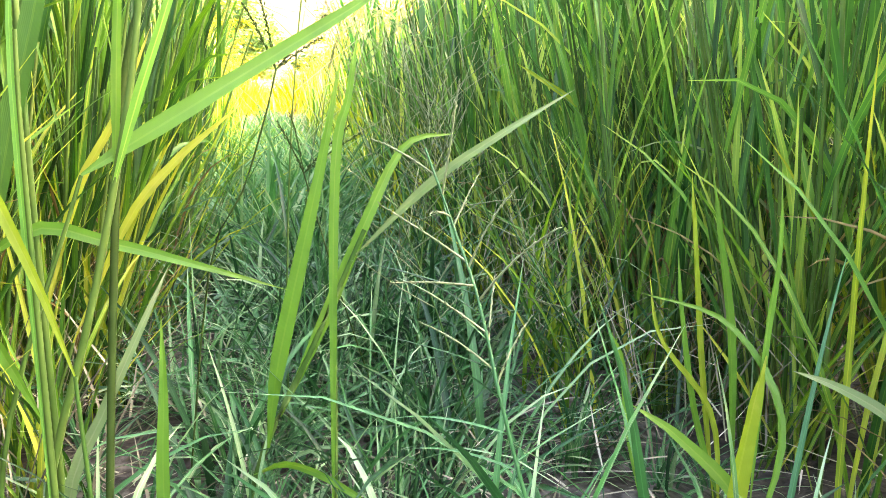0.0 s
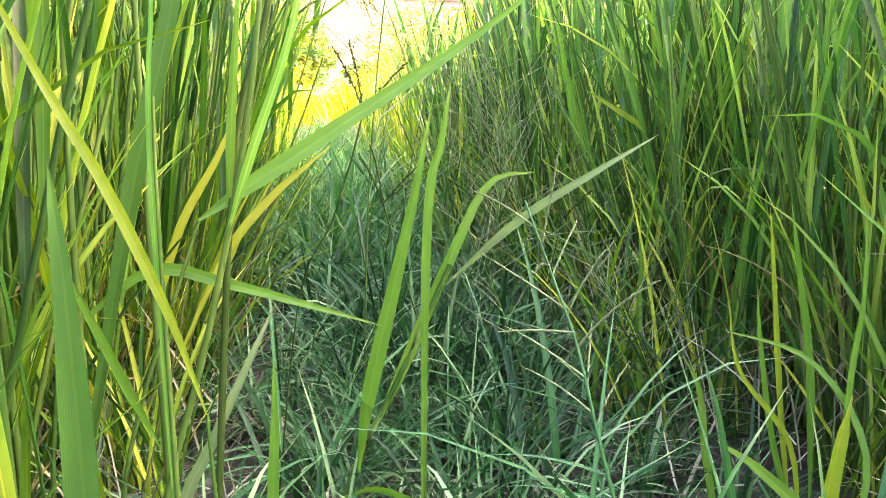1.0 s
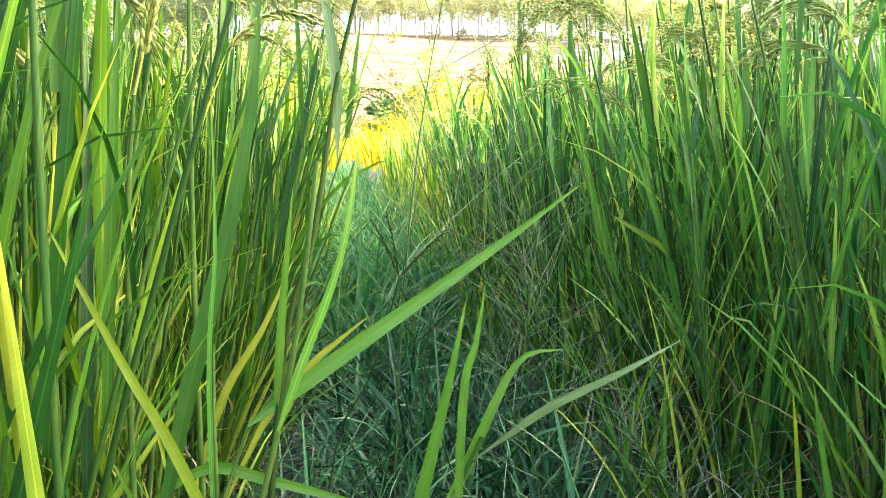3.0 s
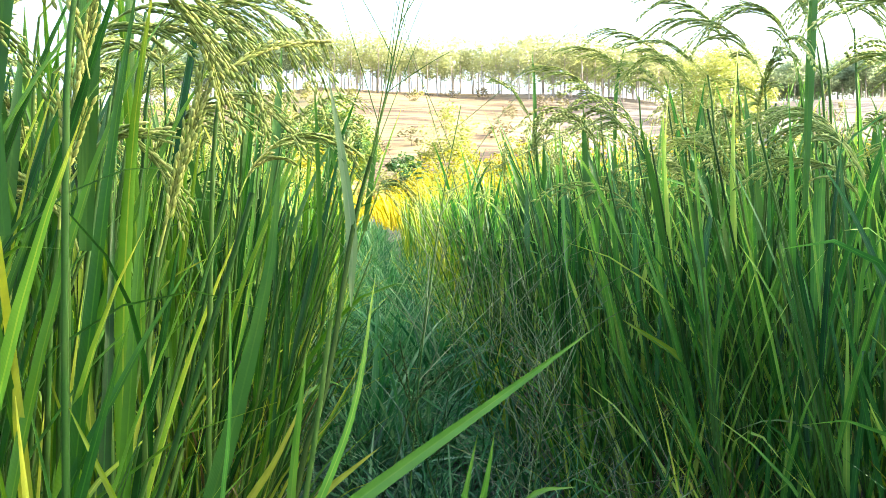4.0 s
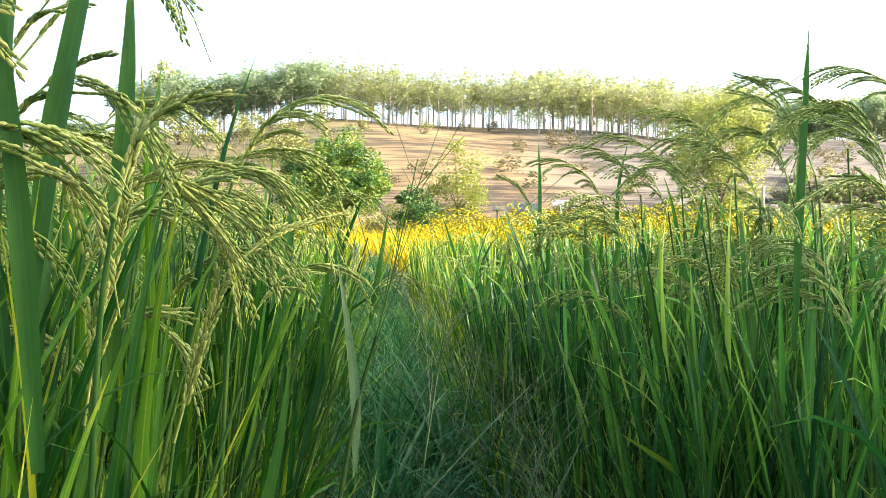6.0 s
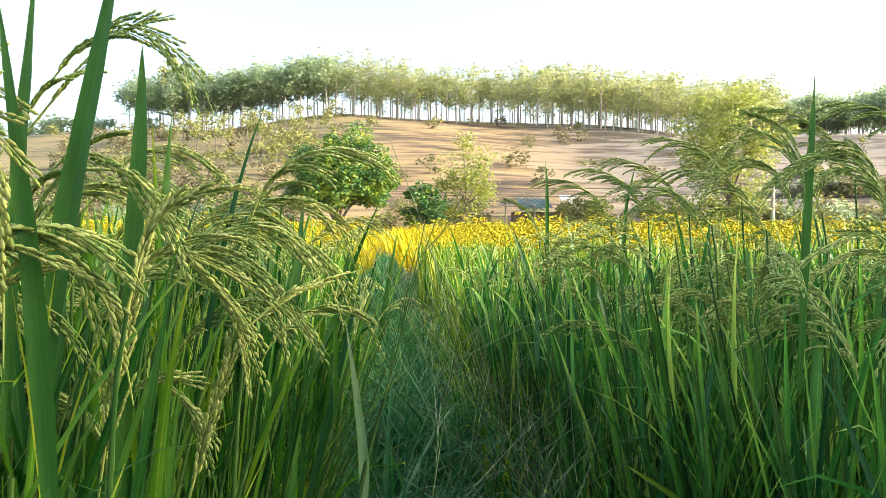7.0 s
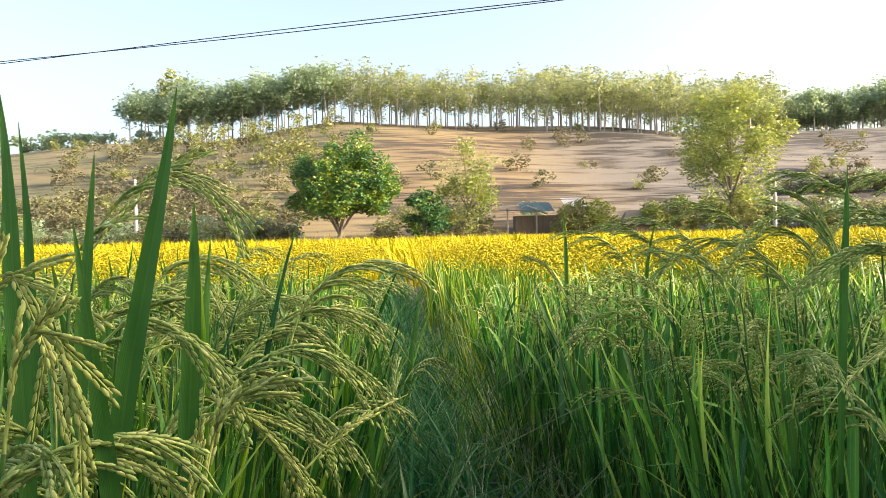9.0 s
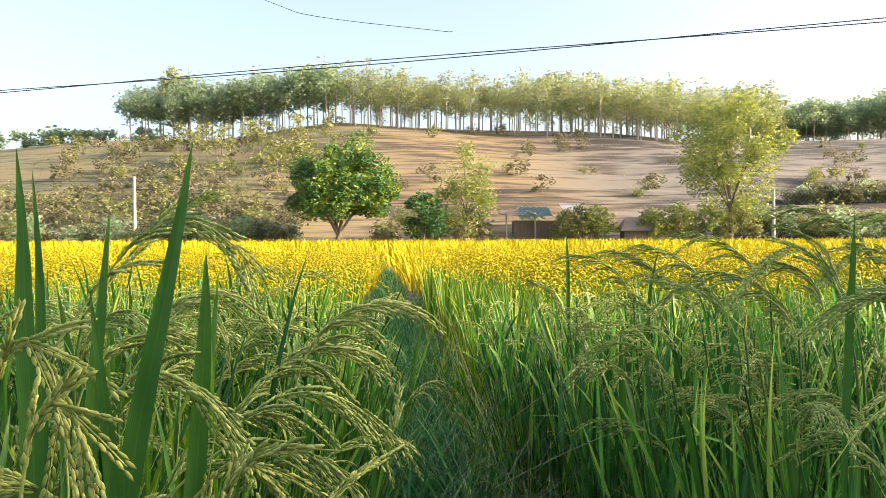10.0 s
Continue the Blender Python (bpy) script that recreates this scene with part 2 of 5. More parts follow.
def ground_material():
    """Damp field soil near by; dry grass and bare earth on the hill, told apart by height."""
    m, nt, p, out = nodes_of("soil_and_dry_hill")
    soil = ramp(nt, mixed(nt, mixed(nt, noise_of(nt, 3.0, 6.0), 0.5, "MULTIPLY"), mixed(nt, noise_of(nt, 45.0, 5.0), 0.5, "MULTIPLY")),
                [(0.3, (0.014, 0.013, 0.009)), (0.52, (0.05, 0.046, 0.034)), (0.7, (0.24, 0.23, 0.19))])
    patch = mixed(nt, mixed(nt, noise_of(nt, 0.05, 6.0, "Position", (1, 1.6, 2.5)), 0.45, "MULTIPLY"), mixed(nt, noise_of(nt, 0.2, 9.0, "Position", (0.7, 4.0, 6)), 0.55, "MULTIPLY"))
    tan = ramp(nt, patch, [(0.44, (0.055, 0.04, 0.025)), (0.478, (0.125, 0.088, 0.045)), (0.52, (0.20, 0.138, 0.067)), (0.57, (0.24, 0.185, 0.083))])
    olive = ramp(nt, patch, [(0.41, (0.05, 0.052, 0.026)), (0.465, (0.095, 0.092, 0.042)), (0.515, (0.14, 0.13, 0.052)), (0.57, (0.185, 0.15, 0.075))])
    grey = ramp(nt, patch, [(0.44, (0.04, 0.036, 0.03)), (0.488, (0.10, 0.09, 0.075)), (0.54, (0.165, 0.148, 0.122))])

    def blended(a, b, lo, hi):
        q = nt.nodes.new("ShaderNodeMapRange")
        q.inputs["From Min"].default_value, q.inputs["From Max"].default_value = lo, hi
        nt.links.new(mixed(nt, sx.outputs["X"], mixed(nt, patch, 60.0, "MULTIPLY")), q.inputs["Value"])
        x = nt.nodes.new("ShaderNodeMix")
        x.data_type = "RGBA"
        nt.links.new(q.outputs[0], x.inputs["Factor"])
        nt.links.new(a, x.inputs["A"])
        nt.links.new(b, x.inputs["B"])
        return x.outputs["Result"]

    g = nt.nodes.new("ShaderNodeNewGeometry")
    sx = nt.nodes.new("ShaderNodeSeparateXYZ")
    nt.links.new(g.outputs["Position"], sx.inputs[0])
    hill = blended(blended(olive, tan, 2.0, 20.0), grey, 40.0, 56.0)
    mr = nt.nodes.new("ShaderNodeMapRange")
    mr.inputs["From Min"].default_value, mr.inputs["From Max"].default_value = 55.0, 66.0
    nt.links.new(sx.outputs["Y"], mr.inputs["Value"])
    mx = nt.nodes.new("ShaderNodeMix")
    mx.data_type = "RGBA"
    nt.links.new(mr.outputs[0], mx.inputs["Factor"])
    nt.links.new(soil, mx.inputs["A"])
    nt.links.new(hill, mx.inputs["B"])
    nt.links.new(mx.outputs["Result"], p.inputs["Base Color"])
    p.inputs["Roughness"].default_value = 0.9
    b = nt.nodes.new("ShaderNodeBump")
    b.inputs["Strength"].default_value, b.inputs["Distance"].default_value = 0.6, 0.02
    nt.links.new(noise_of(nt, 30.0, 6.0), b.inputs["Height"])
    nt.links.new(b.outputs[0], p.inputs["Normal"])
    return m


M_GROUND = ground_material()

# ---------------------------------------------------------------- mesh helpers
rng = np.random.default_rng(7)


class Geo:
    """Collects points and faces of one mesh."""

    def __init__(self):
        self.v, self.f, self.a, self.n = [], [], [], 0

    def add(self, v, f, lay=None):
        self.v.append(np.asarray(v, float).reshape(-1, 3))
        self.a.append(np.zeros((len(self.v[-1]), 2)) if lay is None else np.asarray(lay, float).reshape(-1, 2))
        self.f.append((np.asarray(f, np.int64) + self.n))
        self.n += len(self.v[-1])
        return self

    def mesh(self, name, mat, smooth=True):
        me = bpy.data.meshes.new(name)
        v = np.concatenate(self.v)
        quads = [f for f in self.f if f.shape[1] == 4]
        tris = [f for f in self.f if f.shape[1] == 3]
        loops = np.concatenate([f.ravel() for f in quads + tris])
        nq, ntri = sum(len(f) for f in quads), sum(len(f) for f in tris)
        me.vertices.add(len(v))
        me.vertices.foreach_set("co", v.ravel())
        me.loops.add(len(loops))
        me.loops.foreach_set("vertex_index", loops.astype(np.int32))
        me.polygons.add(nq + ntri)
        starts = np.concatenate([np.arange(nq) * 4, nq * 4 + np.arange(ntri) * 3]).astype(np.int32)
        me.polygons.foreach_set("loop_start", starts)
        me.polygons.foreach_set("use_smooth", np.full(nq + ntri, smooth))
        lay = np.concatenate(self.a)
        if lay.any():
            for k, nm in enumerate(("across", "along")):
                me.attributes.new(nm, "FLOAT", "POINT").data.foreach_set("value", np.ascontiguousarray(lay[:, k]))
        me.update(calc_edges=True)
        me.validate()
        me.materials.append(mat)
        return me


def part(name, geo, mat, parent=None, label="", smooth=True):
    ob = new(name, geo if isinstance(geo, bpy.types.Mesh) else geo.mesh(name, mat, smooth))
    if parent is not None:
        ob.parent = parent
    return tagged(ob, label)


def strip_faces(n, rows, cols):
    """Faces of n grids of rows x cols points."""
    a = np.arange(rows - 1)[:, None] * cols + np.arange(cols - 1)[None, :]
    q = np.stack([a, a + 1, a + cols + 1, a + cols], -1).reshape(-1, 4)
    return (np.arange(n)[:, None, None] * rows * cols + q[None]).reshape(-1, 4)


def lay_of(n, t, cols):
    """Where each point of n leaves lies: across the leaf and along it."""
    u = np.linspace(0.0, 1.0, cols)
    a = np.stack([np.broadcast_to(u[None, None], (n, len(t), cols)), np.broadcast_to(t[None, :, None], (n, len(t), cols))], -1)
    return a.reshape(-1, 2)


def blades(base, az, tilt, bend, length, width, segs=7, fold=0.18, base_w=0.55, power=1.6, twist=None, tip=2.2):
    """Many grass blades at once: base points, heading, first tilt from upright, added bend to the tip (radians), length, width."""
    base = np.asarray(base, float).reshape(-1, 3)
    n = len(base)
    az, tilt, bend, length, width = (np.broadcast_to(np.asarray(a, float), (n,)) for a in (az, tilt, bend, length, width))
    t = np.linspace(0, 1, segs + 1)
    ang = tilt[:, None] + bend[:, None] * t[None] ** power
    mid = (ang[:, 1:] + ang[:, :-1]) / 2
    step = (length / segs)[:, None]
    out = np.concatenate([np.zeros((n, 1)), np.cumsum(np.sin(mid) * step, 1)], 1)
    up = np.concatenate([np.zeros((n, 1)), np.cumsum(np.cos(mid) * step, 1)], 1)
    c, s = np.cos(az)[:, None], np.sin(az)[:, None]
    centre = np.stack([out * c, out * s, up], -1) + base[:, None]
    side = np.stack([-s, c, 0 * c], -1) * np.ones((1, segs + 1, 1))
    nrm = np.stack([-np.cos(ang) * c, -np.cos(ang) * s, np.sin(ang)], -1)
    if twist is not None:
        tw = np.broadcast_to(np.asarray(twist, float), (n,))[:, None, None] * t[None, :, None]
        side, nrm = side * np.cos(tw) + nrm * np.sin(tw), nrm * np.cos(tw) - side * np.sin(tw)
    prof = np.minimum(base_w + (1 - base_w) * t / 0.25, 1) * (1 - t ** tip) + 0.03
    w = (width[:, None] * prof[None] / 2)[..., None]
    if fold:
        v = np.stack([centre - side * w + nrm * w * fold * 2, centre, centre + side * w + nrm * w * fold * 2], 2)
        return v.reshape(-1, 3), strip_faces(n, segs + 1, 3), lay_of(n, t, 3)
    v = np.stack([centre - side * w, centre + side * w], 2)
    return v.reshape(-1, 3), strip_faces(n, segs + 1, 2), lay_of(n, t, 2)


def tube(points, radii, sides=6):
    """A tapered tube along points."""
    pts = np.asarray(points, float)
    rad = np.broadcast_to(np.asarray(radii, float), (len(pts),))
    d = np.gradient(pts, axis=0)
    d /= np.linalg.norm(d, axis=1)[:, None] + 1e-9
    ref = np.where(np.abs(d[:, 2:3]) > 0.9, np.array([[1.0, 0, 0]]), np.array([[0, 0, 1.0]]))
    a = np.cross(d, ref)
    a /= np.linalg.norm(a, axis=1)[:, None] + 1e-9
    b = np.cross(d, a)
    th = np.linspace(0, 2 * np.pi, sides, endpoint=False)
    ring = pts[:, None] + rad[:, None, None] * (a[:, None] * np.cos(th)[None, :, None] + b[:, None] * np.sin(th)[None, :, None])
    i = np.arange(len(pts) - 1)[:, None] * sides
    j = np.arange(sides)[None]
    q = np.stack([i + j, i + (j + 1) % sides, i + sides + (j + 1) % sides, i + sides + j], -1).reshape(-1, 4)
    return ring.reshape(-1, 3), q


def grains(pos, direc, length, width, sides=4, rings=2):
    """Small spindle seeds at pos pointing along direc."""
    pos, d = np.asarray(pos, float), np.asarray(direc, float)
    n = len(pos)
    d = d / (np.linalg.norm(d, axis=1)[:, None] + 1e-9)
    ref = np.where(np.abs(d[:, 2:3]) > 0.9, np.array([[1.0, 0, 0]]), np.array([[0, 0, 1.0]]))
    a = np.cross(d, ref)
    a /= np.linalg.norm(a, axis=1)[:, None] + 1e-9
    b = np.cross(d, a)
    th = np.linspace(0, 2 * np.pi, sides, endpoint=False)
    L = np.broadcast_to(length, (n,))[:, None, None]
    W = np.broadcast_to(width, (n,))[:, None, None]
    around = a[:, None] * np.cos(th)[None, :, None] + b[:, None] * np.sin(th)[None, :, None]
    spots = [(0.45, 1.0)] if rings == 1 else [(0.25, 0.8), (0.65, 0.9)]
    v = [pos[:, None]] + [pos[:, None] + d[:, None] * L * s + around * W * r / 2 for s, r in spots] + [pos[:, None] + d[:, None] * L]
    v = np.concatenate(v, 1)
    k = v.shape[1]
    j = np.arange(sides)
    t1 = np.stack([0 * j, 1 + (j + 1) % sides, 1 + j], -1)
    lo = 1 + (len(spots) - 1) * sides
    t2 = np.stack([lo + j, lo + (j + 1) % sides, 0 * j + k - 1], -1)
    f = [t1, t2]
    if len(spots) == 2:
        f += [np.stack([1 + j, 1 + (j + 1) % sides, 1 + sides + (j + 1) % sides], -1), np.stack([1 + j, 1 + sides + (j + 1) % sides, 1 + sides + j], -1)]
    f = np.concatenate(f)
    return v.reshape(-1, 3), (np.arange(n)[:, None, None] * k + f[None]).reshape(-1, 3)


def arc(base, az, tilt, bend, length, segs=10, power=1.4):
    """Centre line of a stem that leaves base at tilt and bends over by bend."""
    t = np.linspace(0, 1, segs + 1)
    ang = tilt + bend * t ** power
    mid = (ang[1:] + ang[:-1]) / 2
    o = np.r_[0, np.cumsum(np.sin(mid))] * length / segs
    u = np.r_[0, np.cumsum(np.cos(mid))] * length / segs
    return np.stack([o * math.cos(az), o * math.sin(az), u], -1) + np.asarray(base, float)


def at_path(pts, s):
    x = np.linspace(0, 1, len(pts))
    return np.stack([np.interp(s, x, pts[:, k]) for k in range(3)], -1)


def ear_geo(geo, base, az, tilt, bend, length, r, fine=1, branches=10, per=13, axis=None, spread=0.22, sag=6.0):
    """A nodding rice ear: bent axis, thin side branches hanging along it, seeds in close file on each."""
    axis = arc(base, az, tilt, bend, length, 10, 1.25) if axis is None else spline(axis, 12)
    geo.add(*tube(axis, np.linspace(0.0014, 0.0006, len(axis)), 4))
    P, D = [], []
    for k in range(branches):
        s0 = 0.1 + 0.66 * k / branches
        b0 = at_path(axis, s0)
        d0 = at_path(axis, min(1, s0 + 0.12)) - at_path(axis, s0)
        d0 /= np.linalg.norm(d0) + 1e-9
        spin = k * 2.4 + r.uniform(-0.5, 0.5)
        a = np.cross(d0, [0.3, 0.2, 0.9])
        a /= np.linalg.norm(a) + 1e-9
        b = np.cross(d0, a)
        d = d0 + (a * math.cos(spin) + b * math.sin(spin)) * r.uniform(0.25, 1.0) * spread
        d /= np.linalg.norm(d)
        m = max(5, int(1.35 * per * r.uniform(0.75, 1.2) * (1.1 - 0.4 * k / branches)))
        gap = 0.0037 if fine else 0.0058
        u = (np.arange(m + 2))[:, None] * gap
        line = b0 + d * u + np.array([0, 0, -1.0]) * (u ** 2) * r.uniform(0.6, 1.3) * sag
        if fine:
            geo.add(*tube(line[:: 3], 0.0006, 3))
        dd = np.gradient(line, axis=0)
        dd /= np.linalg.norm(dd, axis=1)[:, None] + 1e-9
        side = np.cross(dd, r.normal(size=3))
        side /= np.linalg.norm(side, axis=1)[:, None] + 1e-9
        alt = np.where(np.arange(m + 2) % 2, 1.0, -1.0)[:, None]
        P.append((line + side * alt * (0.0019 if fine else 0.002))[1:])
        D.append((dd + side * alt * 0.14 + r.normal(0, 0.05, dd.shape))[1:])
    P, D = np.concatenate(P), np.concatenate(D)
    n = len(P)
    geo.add(*grains(P, D, r.uniform(0.0092, 0.0110, n) * (1.0 if fine else 1.35), r.uniform(0.0031, 0.0038, n) * (1.0 if fine else 1.35), 5 if fine > 1 else 4 if fine else 3, 2 if fine else 1))
    return geo


def spline(points, n=12):
    """A smooth line through a few points."""
    p = np.asarray(points, float)
    if len(p) == 2:
        return p[0] + (p[1] - p[0]) * np.linspace(0, 1, n + 1)[:, None]
    q = np.vstack([2 * p[0] - p[1], p, 2 * p[-1] - p[-2]])
    out = []
    for u in np.linspace(0, len(p) - 1 - 1e-6, n + 1):
        i = int(u)
        t = u - i
        a, b, c, d = q[i], q[i + 1], q[i + 2], q[i + 3]
        out.append(0.5 * (2 * b + (c - a) * t + (2 * a - 5 * b + 4 * c - d) * t * t + (3 * b - a - 3 * c + d) * t ** 3))
    return np.array(out)


def leaf_along(points, width, n=14, fold=0.2, face=(0.1, -1.0, 0.25), base_w=0.5, tip=2.4, spin=0.0):
    """One long leaf from its base through points to its tip, its upper side turned to face."""
    c = spline(points, n)
    d = np.gradient(c, axis=0)
    d /= np.linalg.norm(d, axis=1)[:, None] + 1e-9
    nrm = np.asarray(face, float) - d * (d @ np.asarray(face, float))[:, None]
    nrm /= np.linalg.norm(nrm, axis=1)[:, None] + 1e-9
    side = np.cross(d, nrm)
    t = np.linspace(0, 1, n + 1)
    tw = (spin * t)[:, None]
    side, nrm = side * np.cos(tw) + nrm * np.sin(tw), nrm * np.cos(tw) - side * np.sin(tw)
    w = (width / 2 * (np.minimum(base_w + (1 - base_w) * t / 0.3, 1) * (1 - t ** tip) + 0.02))[:, None]
    wave = (0.04 * np.sin(t * 23.0) * width)[:, None]
    v = np.stack([c - side * w + nrm * (w * fold * 2 + wave), c - side * w * 0.12, c + side * w * 0.12, c + side * w + nrm * (w * fold * 2 - wave)], 1)
    lay = np.stack([np.broadcast_to(np.array([0.0, 0.44, 0.56, 1.0])[None], (n + 1, 4)), np.broadcast_to(t[:, None], (n + 1, 4))], -1)
    return v.reshape(-1, 3), strip_faces(1, n + 1, 4), lay


# ---------------------------------------------------------------- ground and hill
def ridge(x):
    """Height of the hill's crest along x."""
    px = np.array([-400, -140, -95, -68, -46, -24, -3, 14, 38, 50, 74, 94, 140, 400.0])
    pz = np.array([14, 19.5, 20.5, 21.5, 22.5, 24.8, 24.6, 23.4, 21.8, 21.0, 20.4, 22.0, 22.0, 18.0])
    return np.interp(x, px, pz)


def ground_z(x, y):
    x, y = np.asarray(x, float), np.asarray(y, float)
    s = np.clip((y - 70) / 95.0, 0, 1)
    rise = (0.55 * s + 0.45 * s * s * (3 - 2 * s))
    back = np.clip((y - 172) / 120.0, 0, 1)
    z = ridge(x) * rise * (1 - 0.8 * back * back * (3 - 2 * back))
    z = z + s * (1 - back) * (0.5 * np.sin(x * 0.13 + y * 0.07) + 0.35 * np.sin(x * 0.05 - y * 0.21))
    z = z + (s > 0) * 0.5 * np.sin(y * 0.75 + 0.7 * np.sin(x * 0.06) + 0.8 * np.sin(x * 0.21)) * np.clip((x - 5) / 20, 0, 1) * np.clip((60 - x) / 20, 0, 1) * np.clip(s * 4, 0, 1)
    return z


def path_x(y):
    return 0.2 - 0.1 * np.asarray(y, float)


def build_ground():
    ys = np.r_[np.linspace(-60, -1, 8), np.linspace(-0.8, 6, 60), np.linspace(6.5, 66, 30), np.linspace(67, 180, 110), np.linspace(185, 320, 20), 500, 900, 2500]
    xs = np.r_[-2500, -900, -400, np.linspace(-200, -8, 60), np.linspace(-6, -1.6, 8), np.linspace(-1.5, 1.5, 30), np.linspace(1.7, 6, 8), np.linspace(8, 200, 60), 400, 900, 2500]
    X, Y = np.meshgrid(xs, ys)
    Z = ground_z(X, Y)
    near = np.exp(-((X / 4) ** 2)) * np.exp(-((Y - 1.5) / 5) ** 2)
    bumps = np.array([noise.noise(Vector((x * 5, y * 5, 0))) for x, y in zip(X.ravel(), Y.ravel())]).reshape(X.shape)
    Z = Z + near * 0.018 * bumps
    off = np.abs(X - path_x(Y)) - 0.33
    Z = Z - 0.05 * np.clip(off / 0.12, 0, 1) * (Y < 60) * (Y > -50)
    g = Geo().add(np.stack([X, Y, Z], -1), strip_faces(1, len(ys), len(xs)))
    ob = part("ground", g, M_GROUND)
    tagged(ob, "bare damp soil path and field rising to a dry grassy hill", "ground", kind="structure")


build_ground()


# ---------------------------------------------------------------- trees
def leaf_quads(pos, size, r, flat=0.35):
    n = len(pos)
    a = r.normal(size=(n, 3))
    a[:, 2] *= flat
    a /= np.linalg.norm(a, axis=1)[:, None]
    b = np.cross(a, r.normal(size=(n, 3)))
    b /= np.linalg.norm(b, axis=1)[:, None] + 1e-9
    s = np.broadcast_to(size, (n,))[:, None]
    v = np.stack([pos - a * s * 0.6, pos + b * s * 0.28, pos + a * s * 0.6, pos - b * s * 0.28], 1)
    return v.reshape(-1, 3), np.arange(n * 4).reshape(-1, 4)


def tree(name, height, crown, leaves, leaf_size, mat, bark, seed, trunk_r=0.15, fork=0.35, clumps=40, hollow=0.55, bottom=0.3, limbs=6, label="", category="tree", clump_r=0.28, lean=0.0, waist=0.5, flat=2.0, limb_parts=False):
    """A trunk with limbs, and a crown of many leaves in clumps. crown: half widths in x and y. bottom: where the crown begins, as a share of the height."""
    r = np.random.default_rng(seed)
    root = new(name)
    top = np.array([lean, 0, height * (bottom + 0.3)])
    g = Geo()
    line = np.array([[0, 0, -0.3], [0.02, 0, height * fork * 0.5], [lean * 0.3 + r.normal(0, 0.05), r.normal(0, 0.05), height * fork]])
    g.add(*tube(np.array([line[0] + (line[-1] - line[0]) * s + [0.04 * height * 0.1 * math.sin(s * 5), 0, 0] for s in np.linspace(0, 1, 7)]), np.linspace(trunk_r * 1.2, trunk_r * 0.75, 7), 8))
    mid = np.array([lean, 0, height * (bottom + (1 - bottom) * waist)])
    half = np.array([crown[0], crown[1], height * (1 - bottom) / 2])
    c = []
    while len(c) < clumps:
        u = r.uniform(-1, 1, 3)
        k = np.linalg.norm(u) if u[2] > 0 else (np.hypot(u[0], u[1]) ** flat + abs(u[2]) ** flat) ** (1 / flat)
        if hollow < k < 1:
            c.append(mid + u * half * [1, 1, 2 * (1 - waist) if u[2] > 0 else 2 * waist] * r.uniform(0.8, 1.0))
    c = np.array(c)
    start = g.v[-1].reshape(-1, 8, 3)[-1].mean(0)
    boughs = []
    for k in range(limbs):
        end = c[r.integers(len(c))]
        way = np.array([start + (end - start) * s + np.array([0, 0, 0.12 * height * math.sin(s * 3.1) * 0.4]) + r.normal(0, 0.02 * height * 0.2, 3) * s for s in np.linspace(0, 1, 6)])
        limb = tube(way, np.linspace(trunk_r * 0.6, trunk_r * 0.1, 6), 6)
        if limb_parts:
            boughs.append(limb)
        else:
            g.add(*limb)
    trunk = part("trunk", g, bark, root)
    for limb in boughs:
        part("limb", Geo().add(*limb), bark, trunk)
    which = r.integers(len(c), size=leaves)
    off = r.normal(size=(leaves, 3))
    off *= (r.uniform(0, 1, leaves) ** 0.4 / np.linalg.norm(off, axis=1))[:, None]
    scale = r.uniform(0.7, 1.35, len(c))
    P = c[which] + off * half.mean() * clump_r * scale[which][:, None] * [1, 1, 0.8]
    gl = Geo().add(*leaf_quads(P, r.uniform(0.6, 1.3, leaves) * leaf_size, r))
    part("crown", gl, mat, root, smooth=False)
    return tagged(root, label, category)


def put(ob, x, y, z=None, turn=0.0, scale=1.0):
    ob.matrix_basis = pose(x, y, float(ground_z(x, y)) if z is None else z, 0, 0, turn) @ Matrix.Scale(scale, 4)
    return ob


put(tree("mango_tree", 10.0, (4.9, 4.6), 30000, 0.29, M_MANGO, M_BARK, 3, 0.24, 0.13, 105, 0.55, 0.31, 7, "round dark green mango tree with forked trunk behind the field", "tree", 0.25, 0.9, 0.33, 5.0, True), -10.5, 68, 0)
put(tree("bush", 4.9, (2.3, 2.2), 3200, 0.3, M_MANGO, M_BARK, 4, 0.08, 0.15, 30, 0.3, 0.05, 6, "dense dark green bush beside the mango tree", "bush", 0.35), -2.7, 69, 0)
put(tree("slender_tree", 9.8, (2.7, 2.4), 3000, 0.3, M_AIRY, M_BARK, 5, 0.07, 0.3, 50, 0.1, 0.04, 12, "thin open yellow-green tree at the foot of the hill", "tree", 0.33, limb_parts=True), 1.2, 71)
put(tree("broad_tree", 15.2, (5.7, 5.2), 15000, 0.3, M_AIRY, M_BARK, 6, 0.2, 0.25, 100, 0.3, 0.12, 16, "tall open yellow-green tree standing behind the field", "tree", 0.22, 0.0, 0.55, limb_parts=True), 26.4, 75, 0)


